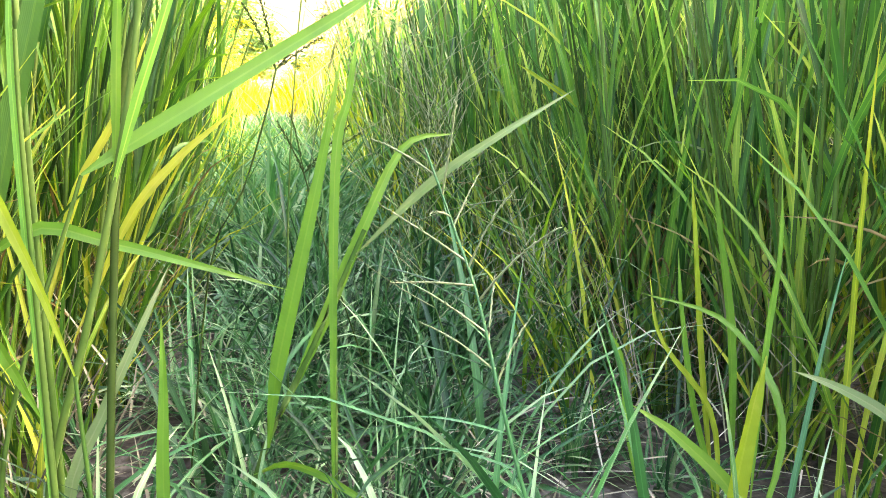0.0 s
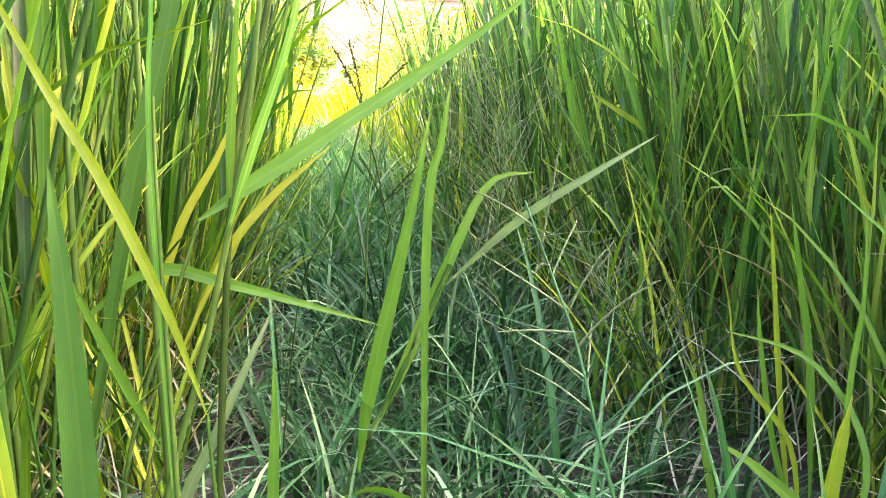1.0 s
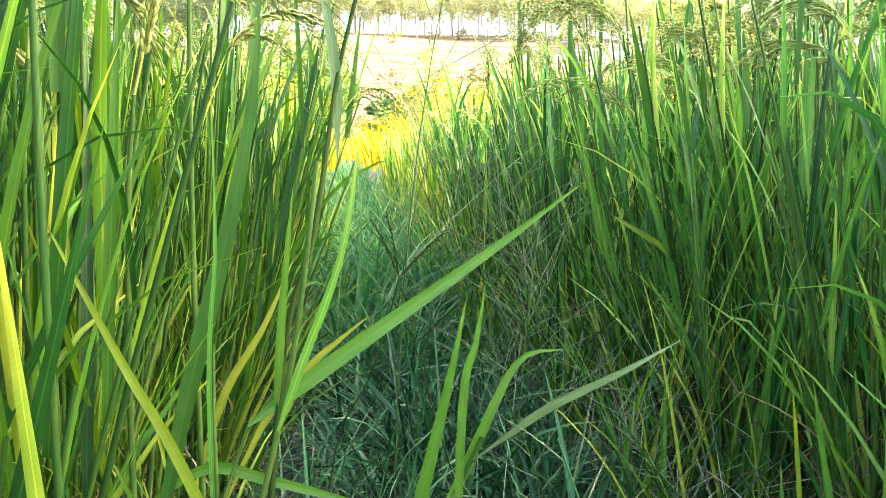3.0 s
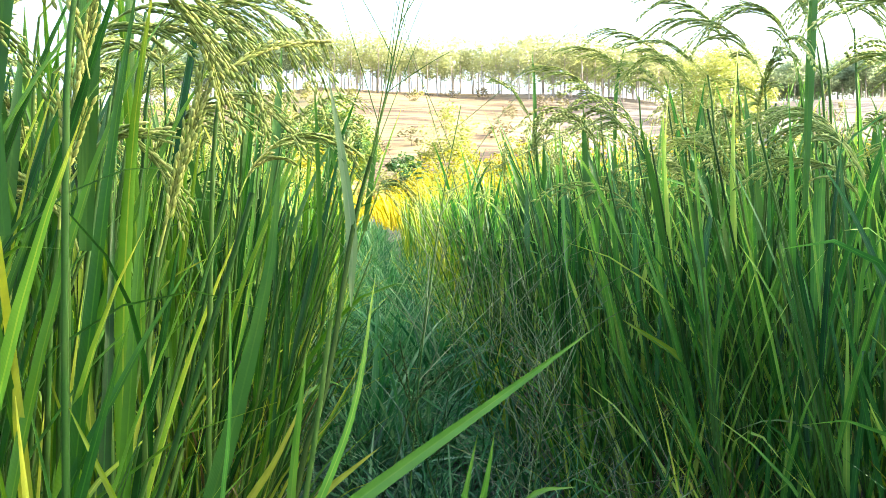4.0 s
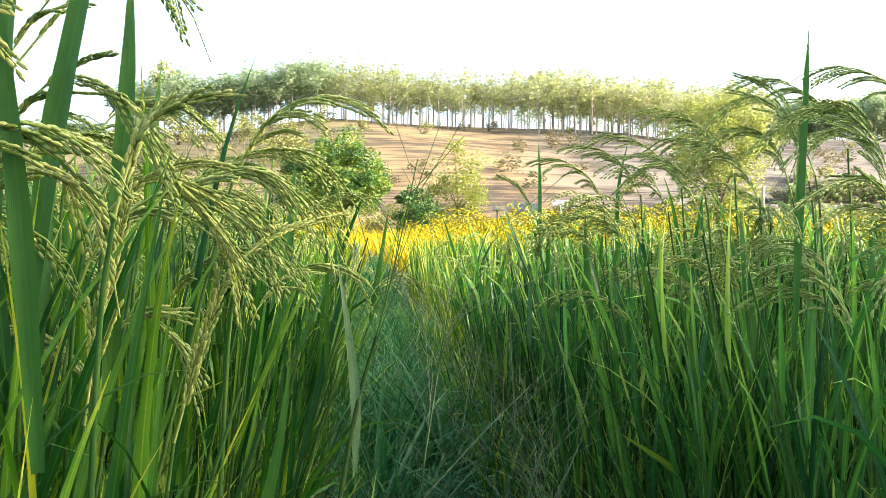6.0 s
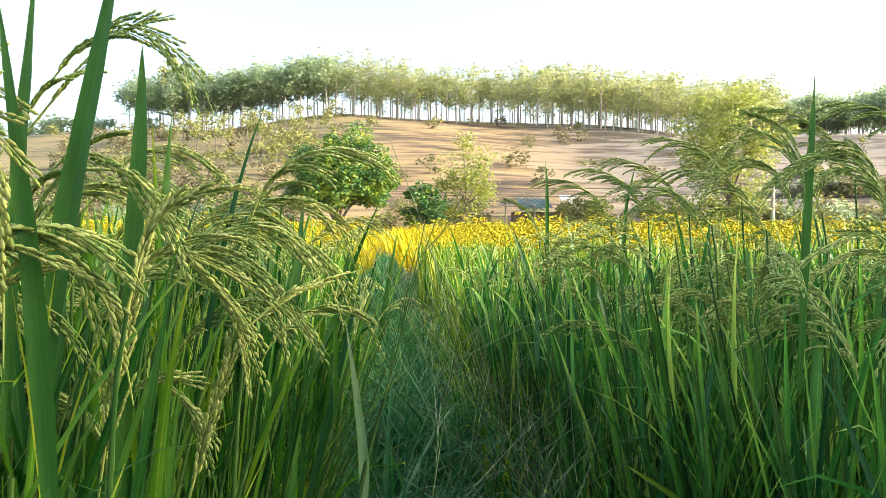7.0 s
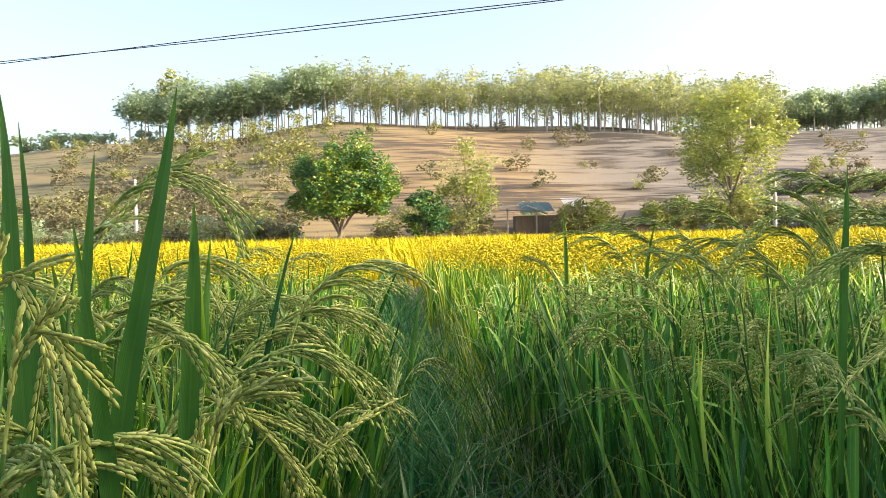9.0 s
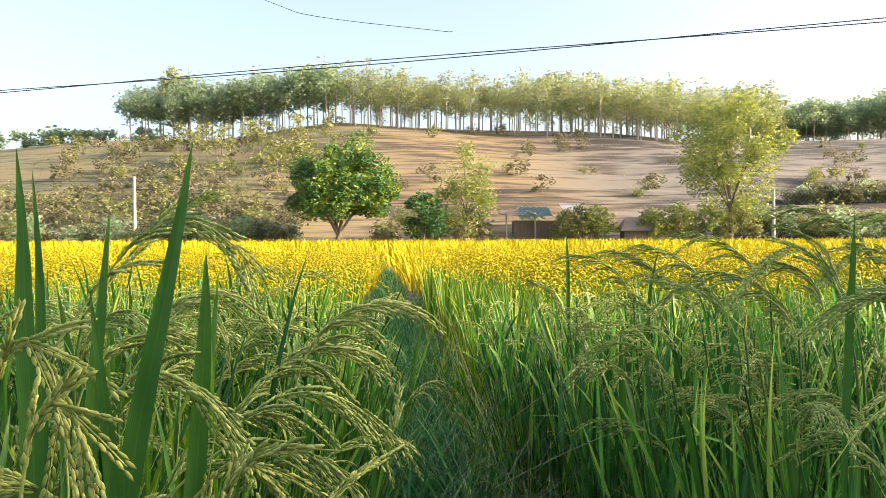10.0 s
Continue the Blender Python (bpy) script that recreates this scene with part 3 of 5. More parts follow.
def build_wood():
    """The plantation along the crest, row behind row."""
    light = [tree("plantation_tree", 11.9, (2.5, 2.5), 520, 0.5, M_RUBBER_HAZED, M_PALEBARK, 20 + k, 0.12, 0.6, 16, 0.1, 0.34, 6, "slim pale-trunked plantation tree with light green crown on the hilltop", "tree", 0.5) for k in range(5)]
    dark = [tree("plantation_tree", 13.0, (3.1, 3.1), 1000, 0.62, M_DARKWOOD_HAZED, M_PALEBARK, 30 + k, 0.13, 0.5, 20, 0.1, 0.25, 2, "leafy darker green plantation tree on the hilltop", "tree", 0.5) for k in range(3)]
    for k in light + dark:
        k["group"] = "plantation on the hilltop"
    r = np.random.default_rng(11)
    used = set()
    for row in range(-3, 6):
        for x0 in np.arange(-66, 116, 3.9) if row >= 0 else np.arange(10 - row * 4, 54, 3.4):
            x, y = x0 + r.normal(0, 0.7) + (row % 2) * 1.9, 158 + row * 4.6 + r.normal(0, 0.8)
            if x < -24 and row > 3:
                continue
            far_right = x > 66
            which = r.integers(3) if (x < -25 or far_right) else r.integers(5)
            src = dark[which] if (x < -25 or far_right) else light[which]
            ob = src if src.name not in used else copy_thing(src, Matrix())
            used.add(src.name)
            put(ob, x, y + (14 if far_right else 0), None, r.uniform(0, 360), r.uniform(0.78, 1.13))


build_wood()
put(tree("lone_tree", 16.5, (3.3, 3.0), 900, 0.8, M_RUBBER_HAZED, M_PALEBARK, 38, 0.2, 0.5, 24, 0.1, 0.55, 8, "tall lone tree rising over the end of the plantation", "tree", 0.4), -60.0, 166)


def scatter(src, spots, r, lo=0.8, hi=1.2):
    for n, (x, y) in enumerate(spots):
        k = src[n % len(src)]
        ob = k if n < len(src) else copy_thing(k, Matrix())
        put(ob, x, y, None, r.uniform(0, 360), r.uniform(lo, hi))


def build_slope():
    """Young trees, shrubs and scrub on the slope and along its foot."""
    r = np.random.default_rng(23)

    def from_view(px, y):
        return (px - 784) / 1380.0 * y

    young = [tree("young_tree", 4.2, (1.0, 1.0), 80, 0.42, M_BUSH, M_BARK, 50 + k, 0.05, 0.45, 10, 0.1, 0.35, 2, "young thin light green tree planted on the slope", "tree", 0.5) for k in range(3)]
    spots = []
    for y in np.arange(104, 158, 4.5):
        for k in range(6):
            u = from_view(r.uniform(290, 575), y)
            spots.append((u, y + r.normal(0, 1.2)))
    for t in young:
        t["group"] = "young trees on the slope"
    scatter(young, spots, r, 0.7, 1.25)
    shrub = [tree("shrub", 2.4, (1.6, 1.5), 200, 0.42, m, M_BARK, 60 + k, 0.04, 0.2, 12, 0.1, 0.0, 1, lab, "shrub", 0.5) for k, (m, lab) in enumerate(((M_BUSH, "low olive green shrub at the foot of the hill"), (M_SCRUB, "dry brownish shrub at the foot of the hill"), (M_OLIVE, "grey-olive low shrub at the foot of the hill")))]
    spots = []
    for k in range(60):
        y = r.uniform(71, 96)
        spots.append((from_view(r.uniform(-40, 520), y), y))
    for k in range(110):
        y = r.uniform(92, 158)
        spots.append((from_view(r.uniform(60, 600), y), y))
    for k in range(44):
        y = r.uniform(77, 84) if k % 3 else r.uniform(94, 98)
        spots.append((from_view(r.uniform(1390, 1640), y), y))
    for k in range(16):
        y = r.uniform(72, 80)
        spots.append((from_view(r.uniform(640, 840), y), y))
    for k in range(70):
        y = r.uniform(78, 100)
        spots.append((from_view(r.uniform(-60, 470), y), y))
    for k in range(44):
        y = r.uniform(100, 150)
        spots.append((from_view(r.uniform(620, 1500), y), y))
    for t in shrub:
        t["group"] = "shrubs on the slope"
    scatter(shrub, spots, r, 0.5, 1.15)
    leafy = [tree("garden_bush", 4.2, (1.8, 1.6), 900, 0.33, m, M_BARK, 70 + k, 0.05, 0.3, 20, 0.1, 0.05, 7, lab, "bush", 0.36) for k, (m, lab) in enumerate(((M_AIRY, "yellow-green leafy bush by the huts"), (M_BUSH, "olive green leafy bush by the huts")))]
    for t in leafy:
        t["group"] = "bushes by the huts"
    scatter(leafy, [(from_view(p, 74.0), 74.0 + r.uniform(-1, 1)) for p in (1050, 968, 1034, 985, 1142, 1165, 1190, 1212, 1240, 1010, 1128, 1262, 1180, 1300)], r, 0.62, 0.95)
    hedge = [tree("hedge_bush", 2.6, (2.2, 1.6), 700, 0.3, m, M_BARK, 90 + k, 0.04, 0.2, 16, 0.1, 0.0, 1, lab, "bush", 0.5) for k, (m, lab) in enumerate(((M_BUSH, "olive hedge bush along the far field edge"), (M_OLIVE, "grey-olive hedge bush along the far field edge"), (M_DARKWOOD_HAZED, "dark green hedge bush along the far field edge")))]
    for t in hedge:
        t["group"] = "hedge along the far field edge"
    scatter(hedge, [(from_view(p, y), y) for p, y in [(p, 71.0 + r.uniform(-1, 2)) for p in range(-30, 500, 26)] + [(p, 76.0 + r.uniform(-1, 2)) for p in range(1290, 1640, 16)] + [(p, 96.0 + r.uniform(-1, 1)) for p in range(1380, 1620, 18)] + [(p, 82.0) for p in range(700, 1300, 110)]], r, 0.6, 1.15)
    g = Geo()
    m = 6000
    y = 70 + 92 * r.uniform(0, 1, m) ** 0.8
    x = r.uniform(-0.62, 0.62, m) * y
    keep = np.array([noise.noise(Vector((a * 0.06, b * 0.13, 3.0))) for a, b in zip(x, y)]) > -0.12
    x, y = x[keep], y[keep]
    m = len(x)
    g.add(*blades(np.stack([x, y, ground_z(x, y)], -1), r.uniform(0, 6.283, m), r.uniform(0.3, 1.2, m), r.uniform(0, 0.9, m), r.uniform(0.1, 0.3, m), r.uniform(0.05, 0.13, m), 2, 0.0, 0.8))
    tagged(part("scrub_grass", g, M_HAY), "dry brown grass tussocks scattered over the hill", "grass", kind="stuff")
    hills = [tree("distant_tree", 8.0, (5.0, 4.0), 420, 1.3, M_DARKWOOD_HAZED, M_BARK, 80 + k, 0.2, 0.2, 14, 0.1, 0.05, 4, "hazy distant tree on the far ridge", "tree", 0.5) for k in range(2)]
    for t in hills:
        t["group"] = "trees on the far ridge"
    scatter(hills, [(from_view(px, 172), 172 + r.uniform(-4, 4)) for px in (128, 20, 60, -30, 95, 165, 210, 235, -60)], r, 0.5, 0.8)


build_slope()


def box(g, lo, hi):
    (a, b, c), (d, e, f) = lo, hi
    v = [(a, b, c), (d, b, c), (d, e, c), (a, e, c), (a, b, f), (d, b, f), (d, e, f), (a, e, f)]
    return g.add(v, [(0, 3, 2, 1), (4, 5, 6, 7), (0, 1, 5, 4), (1, 2, 6, 5), (2, 3, 7, 6), (3, 0, 4, 7)])


def build_huts():
    hut = new("field_hut")
    part("wall", box(Geo(), (0.9, 0.0, 0.0), (7.2, 3.2, 1.9)), M_PLANK, hut, smooth=False)
    for x in (0.1, 2.9, 7.4):
        part("post", Geo().add(*tube([(x, -0.5, 0), (x, -0.5, 1.3), (x, -0.5, 2.7)], 0.09, 6)), M_PALEBARK, hut)
    g = Geo()
    xs = np.linspace(1.4, 4.6, 54)
    rows = []
    for y, z in ((-1.0, 2.3), (2.8, 3.3)):
        rows.append(np.stack([xs, 0 * xs + y, z + 0.035 * np.cos(np.arange(54) * math.pi)], -1))
    top = np.stack(rows)
    g.add(top, strip_faces(1, 2, 54)).add(top - [0, 0, 0.03], strip_faces(1, 2, 54))
    part("roof", g, M_TIN, hut, "weathered teal corrugated sheet roof", smooth=False)
    g = Geo()
    g.add([(-0.5, -1.0, 2.5), (1.7, -1.0, 2.4), (1.7, 2.8, 2.95), (-0.5, 2.8, 3.0)], [(0, 1, 2, 3)]).add([(-0.5, -1.0, 2.42), (1.7, -1.0, 2.32), (1.7, 2.8, 2.87), (-0.5, 2.8, 2.92)], [(3, 2, 1, 0)])
    part("roof", g, M_THATCH, hut, "low brown thatch lean-to roof", smooth=False)
    g = Geo()
    g.add([(5.7, -0.8, 2.7), (7.9, -0.8, 2.6), (7.9, 3.2, 3.65), (5.7, 3.2, 3.7)], [(0, 1, 2, 3)]).add([(5.7, -0.8, 2.64), (7.9, -0.8, 2.54), (7.9, 3.2, 3.59), (5.7, 3.2, 3.64)], [(3, 2, 1, 0)])
    part("roof", g, M_CONCRETE, hut, "pale grey sheet roof", smooth=False)
    part("brace", Geo().add(*tube([(1.9, -0.6, 2.9), (2.9, -0.6, 2.5), (3.9, -0.6, 2.0)], 0.06, 5)), M_PALEBARK, hut)
    tagged(hut, "small plank field hut with teal sheet roof on posts", "hut")
    hut.matrix_basis = pose(4.9, 76, float(ground_z(4.9, 76)) - 0.1)
    shed = new("thatched_shed")
    part("wall", box(Geo(), (0.2, 0.2, 0), (2.4, 2.2, 1.3)), M_PLANK, shed, smooth=False)
    g = Geo()
    g.add([(-0.2, -0.3, 1.2), (2.8, -0.3, 1.2), (2.3, 1.2, 2.5), (0.5, 1.2, 2.5), (-0.2, 2.7, 1.2), (2.8, 2.7, 1.2)], [(0, 1, 2, 3), (3, 2, 5, 4)])
    g.add([(-0.2, -0.3, 1.2), (0.5, 1.2, 2.5), (-0.2, 2.7, 1.2), (2.8, -0.3, 1.2), (2.3, 1.2, 2.5), (2.8, 2.7, 1.2)], [(0, 1, 2), (5, 4, 3)])
    part("roof", g, M_THATCH, shed, "grey-brown thatched roof", smooth=False)
    tagged(shed, "small thatched shed half hidden by bushes", "shed")
    shed.matrix_basis = pose(15.7, 73.0, float(ground_z(15.7, 73.0)) + 0.1)
    second = copy_thing(shed, pose(11.6, 79, float(ground_z(11.6, 79)) + 0.1, 0, 0, 20))
    tagged(second, "low thatched shed behind the leafy bushes", "shed")


build_huts()


def build_poles():
    tops = []
    for x, y, h in ((-31.1, 75.2, 7.15), (30.6, 75.2, 5.7), (-95.0, 176.0, 4.5)):
        pole = new("utility_pole")
        z = float(ground_z(x, y))
        part("shaft", Geo().add(*tube([(0, 0, -0.3), (0, 0, h * 0.5), (0, 0, h - z)], [0.2, 0.17, 0.13], 8)), M_CONCRETE, pole)
        for k, off in enumerate((0.15, 0.9)):
            part("insulator", Geo().add(*tube([(-0.22, 0, h - z - off), (0, 0, h - z - off + 0.02), (0.22, 0, h - z - off)], 0.05, 6)), M_CONCRETE, pole)
        tagged(pole, "slim pale concrete utility pole beyond the field", "utility pole", "utility poles")
        pole.matrix_basis = pose(x, y, z)
        tops.append((x, y, h))
    runs = [((-31.1, 75.2), (30.6, 75.2), 6.75, 5.55, 1.1), ((-31.1, 75.2), (30.6, 75.2), 6.0, 4.8, 1.1), ((30.6, 75.2), (96, 80), 5.55, 9.0, 0.8), ((-31.1, 75.2), (-95, 92), 6.75, 10.5, 0.8)]
    for (xa, ya), (xb, yb), za, zb, sag in runs:
        u = np.linspace(0, 1, 25)
        pts = np.stack([xa + (xb - xa) * u, ya + (yb - ya) * u - 0.1, za + (zb - za) * u - 4 * sag * u * (1 - u)], -1)
        tagged(part("power_line", Geo().add(*tube(pts, 0.022, 4)), M_WIRE), "thin dark power line sagging between poles", "cable", "power lines")


build_poles()


def build_strings():
    """Twisted cord strung over the near rice to keep birds off."""
    a, b = np.array([-2.62, 1.445, 1.311]), np.array([2.2, 0.30, 1.393])
    u = np.linspace(0, 1, 160)
    line = a + (b - a) * u[:, None] + np.array([0, 0, 1.0]) * (-0.02 * np.sin(math.pi * u))[:, None]
    cord = new("scare_cord")
    for k in range(2):
        w = np.sin(u * 21.0 + k * math.pi)[:, None] * np.array([0.0, 0.0015, 0.0028])
        part("strand", Geo().add(*tube(line + w, 0.0006, 4)), M_WIRE, cord)
    for p in (a, b):
        part("stake", Geo().add(*tube([(p[0], p[1], -0.3), (p[0], p[1], 0.6), (p[0], p[1], p[2] + 0.05)], 0.012, 6)), M_PALEBARK, cord)
    tagged(cord, "dark twisted cord strung between stakes over the rice", "cord")
    th = spline([(-0.42, 0.86, 1.50), (-0.21, 0.845, 1.416), (-0.145, 0.845, 1.395), (0.007, 0.845, 1.376), (0.03, 0.845, 1.374)], 20)
    part("thread", Geo().add(*tube(th, 0.0004, 3)), M_WIRE, cord)


build_strings()


def shade_row():
    """Tall trees added out of view beside the field, to cast shade over the near rice."""
    first = tree("field_edge_tree", 12.5, (4.2, 4.2), 6000, 0.9, M_MANGO, M_BARK, 41, 0.3, 0.2, 70, 0.1, 0.04, 8, "tall leafy tree at the edge of the rice field", "tree", 0.35)
    first["group"] = "trees along the field edge"
    for n in range(10):
        ob = first if n == 0 else copy_thing(first, Matrix())
        put(ob, 21 + 4.0 * (n % 2), -4.4 - 3.6 * n, 0, n * 77.0)


shade_row()


# ---------------------------------------------------------------- rice
def rice_plant(seed, fine=1, tillers=13, tall=1.0, droop=None, label="green rice plant with nodding ears in the paddy", green=None, far=False):
    """One hill of rice: stems, lower leaves, dry leaves, flag leaves and ears that nod towards droop."""
    r = np.random.default_rng(seed)
    root = new("rice_plant")
    st, low, dry = Geo(), Geo(), Geo()
    single = M_LEAFY_SINGLE if green else M_LEAF_SINGLE
    flags, ears = [], []
    for k in range(tillers):
        a0 = r.uniform(0, 2 * math.pi)
        base = np.array([math.cos(a0), math.sin(a0), 0]) * r.uniform(0.008, 0.05)
        az = a0 + r.normal(0, 0.5)
        h = tall * r.uniform(0.74, 0.93)
        stem = arc(base, az, r.uniform(0.02, 0.22), r.uniform(0.0, 0.1), h, 6)
        if fine:
            part("stem", Geo().add(*tube(stem, np.linspace(0.0034, 0.0018, 7), 5)), M_STALK, root)
        else:
            st.add(*tube(stem, np.linspace(0.0034, 0.0018, 7), 5))
        for j in range(1):
            c0 = r.uniform(0, 6.283)
            low_stem = arc(np.array([math.cos(c0), math.sin(c0), 0]) * r.uniform(0.01, 0.065), c0, r.uniform(0.03, 0.2), 0.08, h * r.uniform(0.45, 0.9), 3)
            st.add(*tube(low_stem, np.linspace(0.0036, 0.002, 4), 4))
        s = np.array([0.17, 0.32, 0.46, 0.59, 0.71]) + r.uniform(-0.07, 0.07, 5)
        pts = at_path(stem, s)
        la = az + r.uniform(-2.8, 2.8, 5)
        L = tall * np.array([0.34, 0.42, 0.44, 0.40, 0.33]) * r.uniform(0.75, 1.2, 5)
        fall = np.where(r.random(5) < 0.12, r.uniform(0.9, 2.0, 5), r.uniform(0.0, 0.42, 5))
        if far:
            pts, la, L, fall = pts[2:], la[2:], L[2:], fall[2:]
        q = len(pts)
        made_leaves = (pts, la, r.uniform(0.04, 0.34, q), fall, L, r.uniform(0.0085, 0.0148, q) * (1.25 if far else 1.0), 5 if far else 6, 0.2, 0.6, 1.8, r.uniform(-1.4, 1.4, q))
        leaf = blades(*made_leaves)
        if not far:
            q0 = r.uniform(0, 6.283, 2)
            low.add(*blades(np.stack([np.cos(q0) * 0.04, np.sin(q0) * 0.04, r.uniform(0.0, 0.14, 2)], -1), q0, r.uniform(0.05, 0.4, 2), r.uniform(0.0, 0.9, 2), tall * r.uniform(0.34, 0.56, 2), r.uniform(0.007, 0.012, 2), 6, 0.2, 0.6, 1.8, r.uniform(-1.4, 1.4, 2)))
        if fine:
            v, c = leaf[0].reshape(q, -1, 3), leaf[2].reshape(q, -1, 2)
            for j in range(q):
                part("leaf", Geo().add(v[j], strip_faces(1, 7, 3), c[j]), single, root)
        else:
            low.add(*leaf)
        for j in range(1 if far else 3):
            if r.random() < 0.6:
                dry.add(*blades(at_path(stem, [r.uniform(0.02, 0.3)]), r.uniform(0, 6.3), r.uniform(0.1, 0.8), r.uniform(0.1, 1.5), r.uniform(0.12, 0.34), r.uniform(0.002, 0.006), 6, 0.3, 0.6, 1.4, r.uniform(-3, 3)))
        top = stem[-1]
        if k % 3 == 1:
            flags.append(Geo().add(*blades([at_path(stem, [0.86])[0]], az + r.uniform(-2, 2), r.uniform(0.04, 0.3), r.uniform(0.02, 0.3), tall * r.uniform(0.18, 0.29), r.uniform(0.013, 0.019), 8, 0.16, 0.7, 2.0, r.uniform(-0.6, 0.6))))
        if k % (4 if far else 3) == 0:
            pa = az if droop is None else droop + r.normal(0, 1.1 if fine else 1.5)
            ears.append(ear_geo(Geo(), top - [0, 0, 0.02], pa, r.uniform(0.1, 0.35), r.uniform(1.9, 2.7), tall * r.uniform(0.22, 0.28), r, fine, 6 if far else 8 if not fine else 10, 9 if far else 11 if not fine else 16))
    part("stubble" if fine else "stem", st, M_STALK, root)["kind"] = "stuff"
    if low.n:
        part("foliage", low, green or M_LEAF, root)
    if dry.n:
        part("dry_foliage", dry, M_DRY, root, "withered straw-coloured lower leaves")
    for g in flags:
        part("flag_leaf", g, M_FLAG, root)
    for g in ears:
        part("ear", g, M_GRAIN, root, "green-gold nodding ear of rice grains")
    return tagged(root, label, "rice plant", "rice plants along the path")


def build_near_rice():
    r = np.random.default_rng(5)
    heavy = "rice plant with heavy ears nodding over the path"
    fine = {-1: [rice_plant(140 + k, 1, 12, 1.06, 0.0, heavy, M_LEAFY) for k in range(4)], 1: [rice_plant(150 + k, 1, 12, 1.02, math.pi, heavy) for k in range(4)]}
    rough = {-1: [rice_plant(160 + k, 0, 11, 1.04, 0.2, green=M_LEAFY) for k in range(5)], 1: [rice_plant(170 + k, 0, 11, 1.0, math.pi) for k in range(5)]}
    back = {-1: [rice_plant(180 + k, 0, 10, 1.04, 0.2, green=M_LEAFY, far=True) for k in range(4)], 1: [rice_plant(190 + k, 0, 10, 0.99, math.pi, far=True) for k in range(4)]}
    made = set()
    for n, (x, y) in enumerate(((0.68, 0.52), (0.92, 0.6), (-0.52, 0.36), (-0.62, 0.46), (-0.72, 0.34))):
        kind = rough[1 if x > 0 else -1][n % 5]
        ob = kind if kind.name not in made else copy_thing(kind, Matrix())
        made.add(kind.name)
        ob.matrix_basis = pose(x, y, -0.05, 0, 5.0 if x > 0 else -5.0, n * 9.0 - 40)
    for side in (-1, 1):
        n = 0
        for y in np.arange(0.5 if side < 0 else 0.66, 3.15, 0.205):
            edge = float(path_x(y)) + side * (0.42 if side < 0 else 0.43 + max(0.0, 1.05 - y) * 0.35)
            for k in range(7):
                x = edge + side * (0.04 + 0.205 * k) + r.normal(0, 0.03)
                if abs(x - 0.1) > 0.6 * (y + 0.25) + 0.2:
                    continue
                near = y < 1.2 and k < 2
                src = (fine if near else back if (k > 2 or y > 2.1) else rough)[side]
                kind = src[n % len(src)]
                n += 1
                ob = kind if kind.name not in made else copy_thing(kind, Matrix())
                made.add(kind.name)
                over = side * (-1.5 if k == 0 else 0.0) if side > 0 else (3.0 - k if k < 3 else 0.0)
                ob.matrix_basis = pose(x, y + r.normal(0, 0.035), -0.05, r.normal(0, 4.0), over + r.normal(0, 4.0), r.uniform(0, 80) if side < 0 else r.uniform(-85, 10)) @ Matrix.Scale(r.uniform(0.92, 1.06), 4)

    spare = [k for sets in (fine, rough, back) for kinds in sets.values() for k in kinds if k.name not in made]
    for n, kind in enumerate(spare):
        side = 1 if n % 2 else -1
        kind.matrix_basis = pose(float(path_x(2.9)) + side * (1.75 + 0.09 * n), 2.9 - 0.12 * (n % 3), -0.05, 0, 0, n * 50.0)


build_near_rice()


